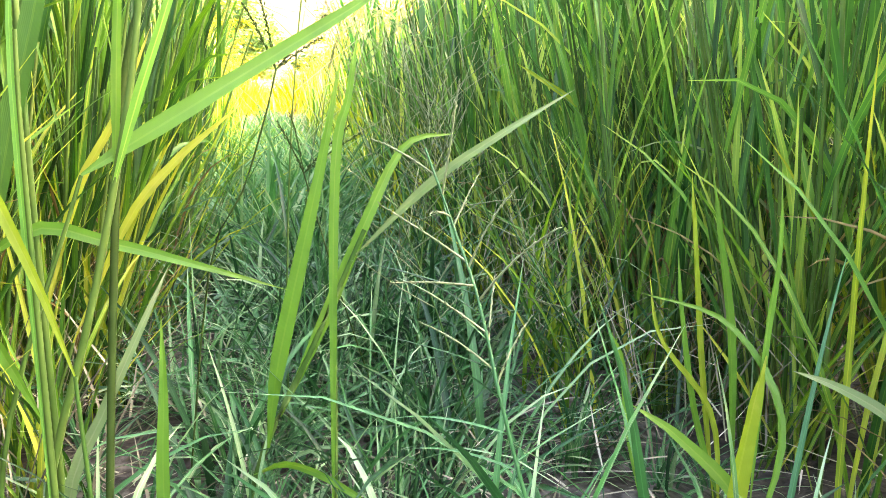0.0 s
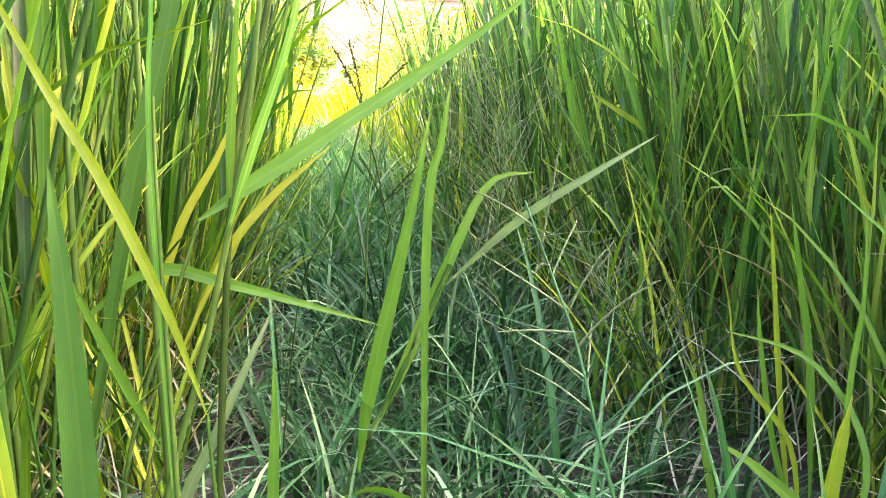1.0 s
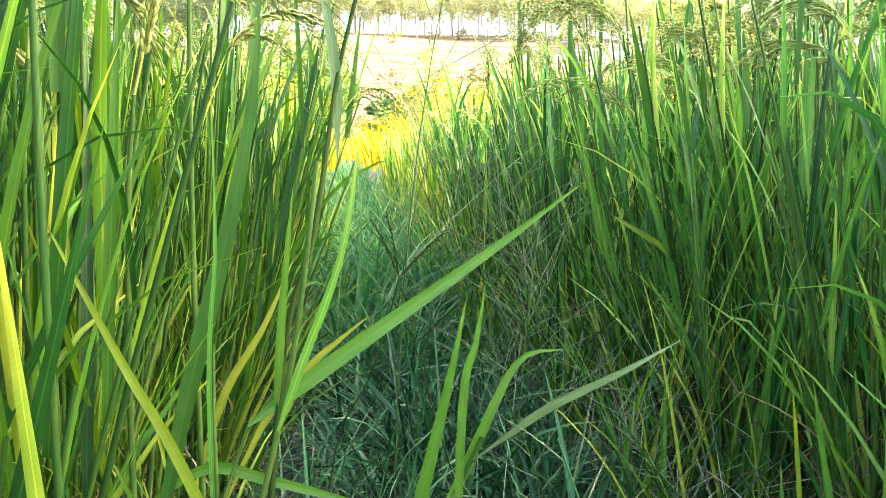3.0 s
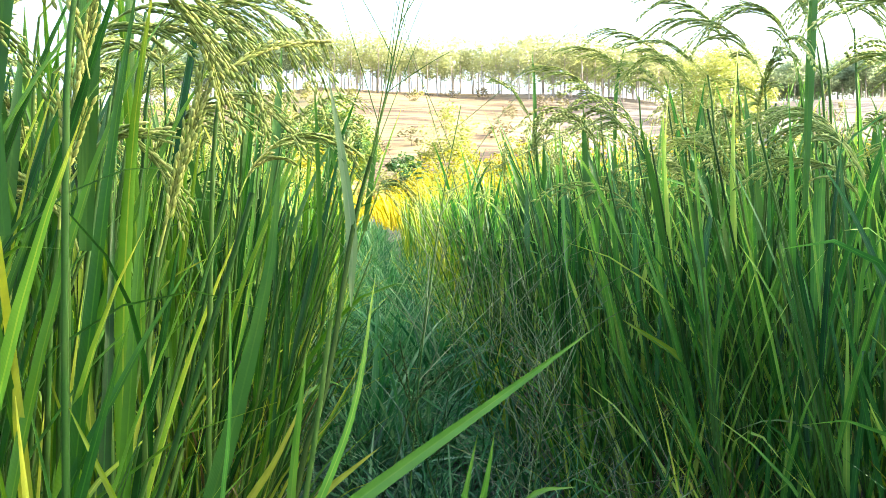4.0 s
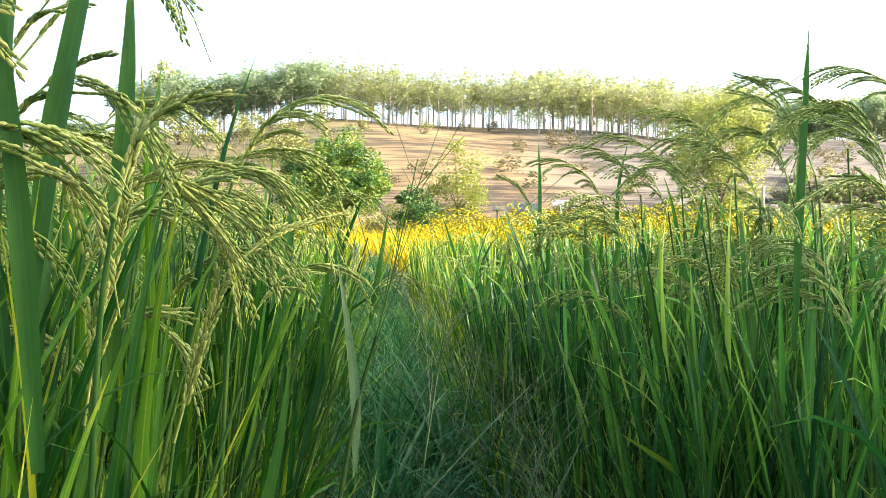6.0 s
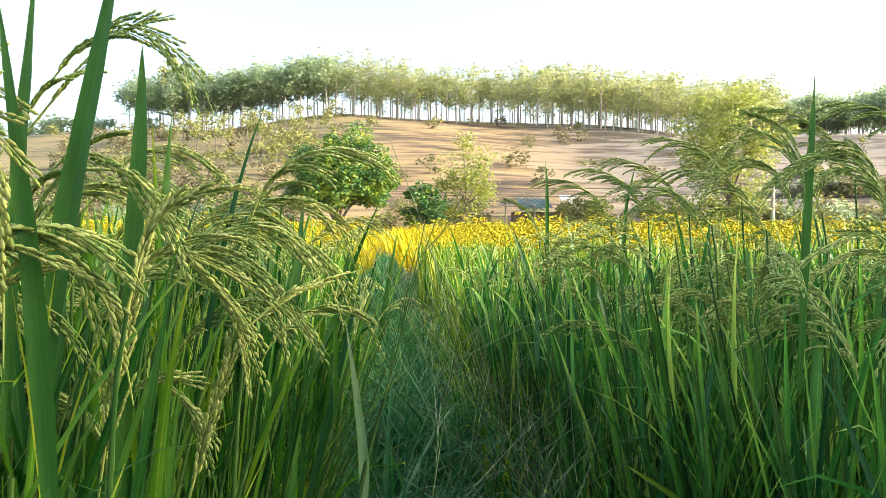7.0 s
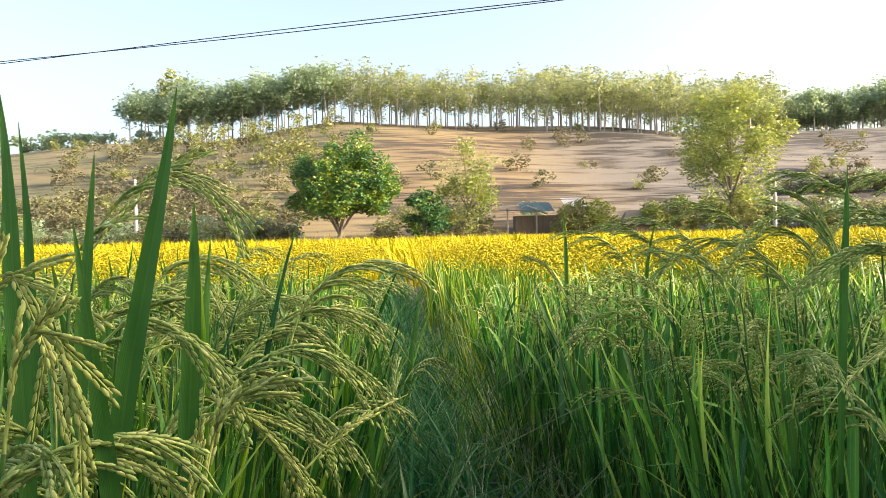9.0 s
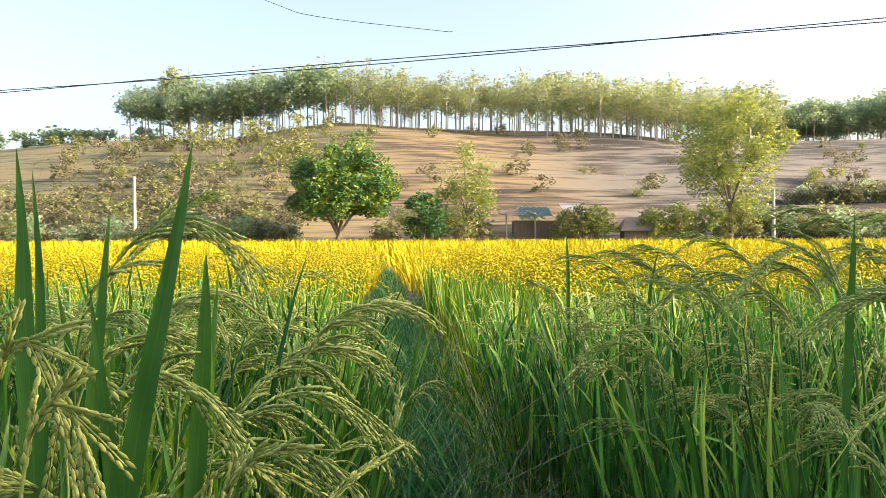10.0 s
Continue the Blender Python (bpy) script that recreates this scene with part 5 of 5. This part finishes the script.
def spray_grass(x, y, h, r, lean_az, lean, rays=13):
    """A fine-stemmed grass that ends in a spray of hair-thin branches."""
    root = new("spray_grass")
    stem = arc((x, y, -0.01), lean_az, lean, 0.25, h, 8)
    part("stalk", Geo().add(*tube(stem, np.linspace(0.0016, 0.0008, 9), 5)), M_STALK, root)
    g, sd = Geo(), Geo()
    P, D = [], []
    for k in range(rays):
        p0 = at_path(stem, 0.5 + 0.5 * k / rays)
        az, el = r.uniform(0, 6.283), r.uniform(0.35, 1.25)
        line = arc(p0, az, el, r.uniform(-0.2, 0.4), h * r.uniform(0.2, 0.42), 5)
        g.add(*tube(line, np.linspace(0.0009, 0.0005, 6), 3))
        s = np.linspace(0.35, 1, 9)
        q = at_path(line, s)
        P.append(q)
        D.append(np.gradient(q, axis=0) + r.normal(0, 0.003, q.shape))
    P, D = np.concatenate(P), np.concatenate(D)
    sd.add(*grains(P, D, 0.005, 0.0014, 3, 1))
    part("spray", g, M_SPRAY, root)
    part("seed_cluster", sd, M_SPRAY, root)
    m = 4
    part("leaf", Geo().add(*blades(at_path(stem, np.linspace(0.05, 0.45, m)), r.uniform(0, 6.3, m), r.uniform(0.3, 0.7, m), r.uniform(0.2, 0.8, m), r.uniform(0.12, 0.22, m), 0.005, 6, 0.2)), M_WEED, root)
    return tagged(root, "fine pale grass with a spray of hair-thin seed branches", "grass", "spray grasses on the path")


def finger_grass(pts, r, spikes=4, L=0.085):
    """A thin stem topped by a few dark beaded spikes."""
    root = new("finger_grass")
    line = spline(pts, 12)
    part("stalk", Geo().add(*tube(line, 0.0011, 5)), M_SPIKE, root)
    for k in range(spikes):
        az, tilt = (0.0, 2.7, 0.5, 3.4)[k % 4] + r.normal(0, 0.2), (0.75, 0.12, 1.0, 0.35)[k % 4]
        ax = arc(line[-1], az, tilt, 0.15, L * r.uniform(0.8, 1.15), 8)
        g = Geo().add(*tube(ax, 0.0007, 3))
        s = np.repeat(np.linspace(0.06, 1, 22), 2)
        q = at_path(ax, s)
        off = r.normal(0, 0.0008, q.shape)
        d = np.gradient(at_path(ax, np.linspace(0.06, 1, 22)), axis=0).repeat(2, 0)
        d = d / np.linalg.norm(d, axis=1)[:, None] + r.normal(0, 0.3, d.shape)
        g.add(*grains(q + off, d, 0.0048, 0.0019, 4, 1))
        part("spike", g, M_SPIKE, root, "dark beaded seed spike")
    return tagged(root, "thin grass stem topped with dark beaded spikes", "grass")


def branching_weed(pts, r):
    """A wiry weed: a stem with long thin pale seed branches to all sides."""
    root = new("branching_weed")
    line = spline(pts, 16)
    part("stalk", Geo().add(*tube(line, np.linspace(0.0017, 0.0008, 17), 6)), M_WEED, root)
    for k in range(12):
        p0 = at_path(line, min(0.98, 0.42 + 0.56 * k / 12 + r.uniform(-0.03, 0.03)))
        az = (math.pi if k % 2 else 0.0) + r.normal(0, 0.9)
        way = arc(p0, az, r.uniform(0.5, 1.35) if k % 2 else r.uniform(0.2, 0.8), r.uniform(-0.1, 0.5), r.uniform(0.04, 0.085), 8)
        g = Geo().add(*tube(way, np.linspace(0.0008, 0.0004, 9), 4))
        q = at_path(way, np.linspace(0.25, 1, 18))
        d = np.gradient(q, axis=0)
        g.add(*grains(q, d / np.linalg.norm(d, axis=1)[:, None] + r.normal(0, 0.15, d.shape), 0.0045, 0.0013, 4, 1))
        part("seed_branch", g, M_SPRAY, root)
    m = 7
    part("leaf", Geo().add(*blades(at_path(line, np.linspace(0.3, 0.62, m)), r.uniform(2.2, 4.0, m), r.uniform(0.7, 1.5, m), r.uniform(0.1, 0.6, m), r.uniform(0.06, 0.11, m), 0.0035, 6, 0.2)), M_WEED, root)
    return tagged(root, "wiry pale green weed with thin seed branches on the path", "weed")


def build_fine_grass():
    r = np.random.default_rng(29)
    for x, y, h, a, l in ((0.27, 0.84, 0.40, 2.6, 0.25), (0.20, 1.05, 0.55, 1.0, 0.12), (0.02, 0.98, 0.88, 0.6, 0.03), (0.33, 1.25, 0.62, 2.2, 0.15), (0.05, 1.45, 0.6, 0.4, 0.1), (0.40, 1.0, 0.35, 1.8, 0.3),
                          (0.22, 1.6, 0.75, 2.8, 0.12), (-0.02, 1.9, 0.7, 0.2, 0.1), (0.28, 2.0, 0.7, 3.0, 0.1), (0.46, 0.9, 0.3, 2.5, 0.4), (0.12, 1.2, 0.45, 0.1, 0.3), (0.0, 2.4, 0.75, 0.0, 0.05)):
        spray_grass(x, y, h, r, a, l)
    for k in range(8):
        y = r.uniform(1.1, 3.0)
        spray_grass(float(path_x(y)) + r.uniform(0.08, 0.42), y, r.uniform(0.42, 0.72), r, r.uniform(0, 6.28), r.uniform(0.05, 0.3), 11)
    branching_weed([(0.27, 0.33, -0.01), (0.225, 0.36, 0.17), (0.205, 0.385, 0.262), (0.196, 0.41, 0.32), (0.185, 0.43, 0.36), (0.168, 0.45, 0.415)], r)
    branching_weed([(0.46, 0.86, -0.01), (0.43, 0.87, 0.12), (0.36, 0.88, 0.22), (0.31, 0.88, 0.30)], r)
    finger_grass([(-0.08, 0.79, -0.01), (-0.037, 0.791, 0.271), (0.004, 0.791, 0.356), (0.032, 0.791, 0.433), (0.046, 0.791, 0.482)], r)
    finger_grass([(0.16, 0.95, -0.01), (0.10, 0.95, 0.2), (0.06, 0.95, 0.36)], r)
    finger_grass([(0.30, 1.15, -0.01), (0.31, 1.15, 0.15), (0.34, 1.15, 0.30)], r, 3, 0.06)


build_fine_grass()


def hero_leaf_plant():
    """The rice plant nearest the path's start, with its tall broad flag leaves and pale heavy ears."""
    r = np.random.default_rng(31)
    root = new("rice_plant")
    for pts, w in (([(-0.30, 0.46, 0.74), (-0.308, 0.465, 0.939), (-0.313, 0.465, 1.04), (-0.314, 0.465, 1.112), (-0.319, 0.465, 1.186)], 0.018),
                   ([(-0.34, 0.54, 0.7), (-0.343, 0.545, 0.969), (-0.344, 0.545, 1.082), (-0.35, 0.545, 1.176)], 0.011),
                   ([(-0.27, 0.50, 0.72), (-0.244, 0.505, 0.919), (-0.227, 0.505, 1.006), (-0.205, 0.505, 1.11), (-0.19, 0.505, 1.195)], 0.021),
                   ([(-0.22, 0.56, 0.68), (-0.211, 0.565, 0.87), (-0.201, 0.565, 1.017), (-0.199, 0.565, 1.10)], 0.020),
                   ([(-0.27, 0.46, 0.75), (-0.259, 0.465, 0.976), (-0.251, 0.465, 1.058), (-0.244, 0.465, 1.137)], 0.012),
                   ([(-0.183, 0.37, 0.70), (-0.188, 0.362, 0.85), (-0.196, 0.355, 0.97), (-0.207, 0.35, 1.082)], 0.016)):
        part("flag_leaf", Geo().add(*leaf_along(pts, w, face=(0.3, -1, 0.2), spin=0.2)), M_FLAG, root)
    for line, mat, n, per, spread, sag in (
            ([(-0.11, 0.60, 0.835), (-0.084, 0.626, 0.858), (-0.05, 0.67, 0.875), (-0.015, 0.716, 0.884)], M_PALEGRAIN, 5, 8, 0.06, 0.5),
            ([(-0.145, 0.40, 0.87), (-0.135, 0.42, 0.93), (-0.10, 0.415, 0.955), (-0.053, 0.403, 0.958)], M_PALEGRAIN, 8, 8, 0.12, 1.0),
            ([(-0.213, 0.50, 0.70), (-0.203, 0.505, 0.78), (-0.19, 0.515, 0.86), (-0.178, 0.52, 0.94)], M_PALEGRAIN, 15, 9, 0.2, 0.3),
            ([(-0.152, 0.54, 0.675), (-0.138, 0.55, 0.735), (-0.124, 0.56, 0.79), (-0.114, 0.565, 0.84)], M_PALEGRAIN, 12, 8, 0.2, 0.3),
            ([(-0.25, 0.60, 0.74), (-0.215, 0.60, 0.78), (-0.185, 0.60, 0.775), (-0.16, 0.60, 0.74), (-0.145, 0.60, 0.70)], M_GRAIN, 7, 12, 0.2, 4.0),
            ([(-0.20, 0.52, 0.88), (-0.165, 0.533, 0.912), (-0.13, 0.545, 0.885), (-0.105, 0.56, 0.83), (-0.10, 0.57, 0.77)], M_PALEGRAIN, 9, 16, 0.3, 4.0),
            ([(-0.26, 0.84, 0.88), (-0.19, 0.86, 0.95), (-0.115, 0.854, 0.97), (-0.06, 0.95, 0.93), (-0.024, 1.06, 0.85)], M_GRAIN, 13, 17, 0.4, 6.0),
            ([(-0.25, 0.72, 0.87), (-0.18, 0.74, 0.925), (-0.11, 0.74, 0.93), (-0.055, 0.78, 0.88), (-0.03, 0.82, 0.81)], M_GRAIN, 13, 17, 0.45, 6.0),
            ([(-0.27, 0.62, 0.84), (-0.20, 0.63, 0.90), (-0.14, 0.64, 0.90), (-0.09, 0.66, 0.86), (-0.065, 0.68, 0.80)], M_GRAIN, 12, 16, 0.45, 6.0),
            ([(-0.38, 0.64, 1.00), (-0.30, 0.63, 1.10), (-0.23, 0.61, 1.13), (-0.165, 0.60, 1.085), (-0.131, 0.58, 1.02)], M_GRAIN, 12, 14, 0.35, 5.0),
            ([(-0.36, 0.66, 1.03), (-0.29, 0.67, 1.12), (-0.25, 0.68, 1.148), (-0.213, 0.686, 1.16)], M_GRAIN, 7, 9, 0.18, 2.0),
            ([(-0.245, 0.33, 0.93), (-0.232, 0.33, 1.0), (-0.208, 0.332, 1.0), (-0.196, 0.333, 0.92), (-0.197, 0.335, 0.84)], M_PALEGRAIN, 9, 10, 0.16, 2.0),
            ([(-0.30, 0.39, 0.98), (-0.275, 0.38, 1.04), (-0.245, 0.375, 1.02), (-0.232, 0.37, 0.94), (-0.235, 0.365, 0.87)], M_PALEGRAIN, 8, 13, 0.3, 4.0),
            ([(-0.27, 0.40, 0.83), (-0.23, 0.40, 0.90), (-0.185, 0.40, 0.905), (-0.155, 0.405, 0.86), (-0.145, 0.41, 0.80)], M_PALEGRAIN, 9, 10, 0.35, 4.0),
            ([(-0.31, 0.52, 0.92), (-0.25, 0.52, 0.99), (-0.20, 0.52, 0.985), (-0.165, 0.53, 0.94), (-0.15, 0.54, 0.88)], M_GRAIN, 11, 14, 0.35, 5.0),
            ([(-0.40, 0.86, 0.95), (-0.33, 0.88, 1.03), (-0.26, 0.90, 1.03), (-0.20, 0.93, 0.97)], M_GRAIN, 11, 14, 0.4, 6.0),
            ([(-0.34, 1.05, 0.90), (-0.27, 1.07, 0.97), (-0.20, 1.10, 0.96), (-0.15, 1.13, 0.90)], M_GRAIN, 10, 14, 0.4, 6.0)):
        x, y, h = line[0]
        stem = np.array([(x - 0.03, y, -0.05), (x - 0.025, y, h * 0.5), (x - 0.012, y, h - 0.1), (x, y, h)])
        part("stem", Geo().add(*tube(spline(stem, 10), np.linspace(0.0034, 0.0015, 11), 6)), M_STALK, root)
        part("ear", ear_geo(Geo(), None, 0, 0, 0, 0, r, 2, n, per, line, spread, sag), mat, root, "pale green-gold heavy ear of rice")
    low = Geo()
    m = 46
    low.add(*blades(np.stack([r.uniform(-0.36, -0.16, m), r.uniform(0.36, 0.62, m), r.uniform(0.0, 0.45, m)], -1), r.uniform(0, 6.283, m), r.uniform(0.02, 0.3, m), r.uniform(0.05, 0.5, m), r.uniform(0.4, 0.6, m), r.uniform(0.009, 0.015, m), 8, 0.2, 0.6, 1.8, r.uniform(-1, 1, m)))
    part("foliage", low, M_LEAFY, root)
    tagged(root, "tall rice plant with broad flag leaves and pale heavy ears", "rice plant", "rice plants along the path")
    other = new("rice_plant")
    for pts, w in (([(0.575, 0.945, 0.7), (0.582, 0.945, 0.967), (0.587, 0.945, 1.062), (0.591, 0.945, 1.147)], 0.015), ([(0.50, 1.745, 0.8), (0.504, 1.745, 0.973), (0.529, 1.745, 1.098)], 0.010), ([(0.35, 2.045, 0.8), (0.349, 2.045, 1.015), (0.344, 2.045, 1.129)], 0.012)):
        part("flag_leaf", Geo().add(*leaf_along(pts, w)), M_FLAG, other)
    for line, n, per, spread, sag in (
            ([(0.57, 1.31, 0.94), (0.503, 1.332, 1.003), (0.45, 1.43, 1.02), (0.405, 1.514, 1.015)], 8, 9, 0.1, 1.0),
            ([(0.675, 1.12, 0.95), (0.655, 1.15, 1.05), (0.60, 1.17, 1.095), (0.52, 1.13, 1.05), (0.439, 1.095, 0.96)], 12, 15, 0.28, 3.0),
            ([(0.69, 1.13, 0.96), (0.65, 1.15, 1.08), (0.605, 1.15, 1.115), (0.565, 1.153, 1.13)], 7, 9, 0.15, 1.5),
            ([(0.69, 0.90, 0.92), (0.645, 0.89, 1.01), (0.592, 0.888, 1.035), (0.53, 0.89, 1.01), (0.47, 0.90, 0.95)], 12, 15, 0.3, 4.0),
            ([(0.63, 0.76, 0.85), (0.59, 0.755, 0.92), (0.547, 0.75, 0.925), (0.48, 0.71, 0.90), (0.43, 0.68, 0.86)], 6, 9, 0.12, 2.0),
            ([(0.78, 1.05, 0.90), (0.75, 1.07, 1.0), (0.70, 1.08, 1.03), (0.63, 1.06, 0.99), (0.575, 1.04, 0.92)], 12, 15, 0.3, 4.0),
            ([(0.72, 1.28, 0.93), (0.69, 1.29, 1.03), (0.63, 1.30, 1.06), (0.56, 1.29, 1.02), (0.50, 1.28, 0.95)], 12, 15, 0.3, 4.0),
            ([(0.85, 1.22, 0.95), (0.82, 1.24, 1.06), (0.76, 1.25, 1.085), (0.69, 1.24, 1.04), (0.64, 1.22, 0.97)], 12, 15, 0.3, 4.0),
            ([(0.62, 1.48, 0.90), (0.58, 1.5, 0.99), (0.52, 1.5, 1.01), (0.46, 1.49, 0.97), (0.41, 1.48, 0.90)], 11, 14, 0.3, 4.0),
            ([(0.31, 1.76, 0.90), (0.27, 1.75, 0.97), (0.235, 1.74, 0.995), (0.193, 1.726, 0.999)], 7, 8, 0.12, 1.0)):
        x, y, h = line[0]
        stem = np.array([(x + 0.04, y, -0.05), (x + 0.03, y, h * 0.5), (x + 0.012, y, h - 0.1), (x, y, h)])
        part("stem", Geo().add(*tube(spline(stem, 10), np.linspace(0.0034, 0.0015, 11), 6)), M_STALK, other)
        part("ear", ear_geo(Geo(), None, 0, 0, 0, 0, r, 2, n, per, line, spread, sag), M_GRAIN, other, "pale green-gold heavy ear of rice")
    for x, y, h, az, tilt, bend, L in ( (0.68, 1.46, 0.99, 3.2, 0.35, 1.7, 0.31),
                                       (0.86, 1.36, 1.03, 3.0, 0.3, 1.8, 0.33), (0.62, 1.62, 0.97, 3.1, 0.4, 1.6, 0.30), (0.92, 1.2, 1.02, 3.2, 0.3, 1.9, 0.32), (0.66, 1.28, 0.93, 2.8, 0.3, 2.0, 0.30), (0.56, 1.75, 0.96, 3.2, 0.3, 1.8, 0.28), (0.50, 1.9, 0.95, 3.0, 0.3, 1.9, 0.28)):
        stem = np.array([(x + 0.06, y, -0.05), (x + 0.03, y, h * 0.5), (x, y, h)])
        part("stem", Geo().add(*tube(spline(stem, 8), np.linspace(0.0034, 0.0019, 9), 6)), M_STALK, other)
        part("ear", ear_geo(Geo(), (x, y, h - 0.01), az, tilt, bend, L, r, 1, 11, 17), M_GRAIN, other, "pale green-gold heavy ear of rice")
    tagged(other, "tall rice plant with long ears arching over the path", "rice plant", "rice plants along the path")


hero_leaf_plant()
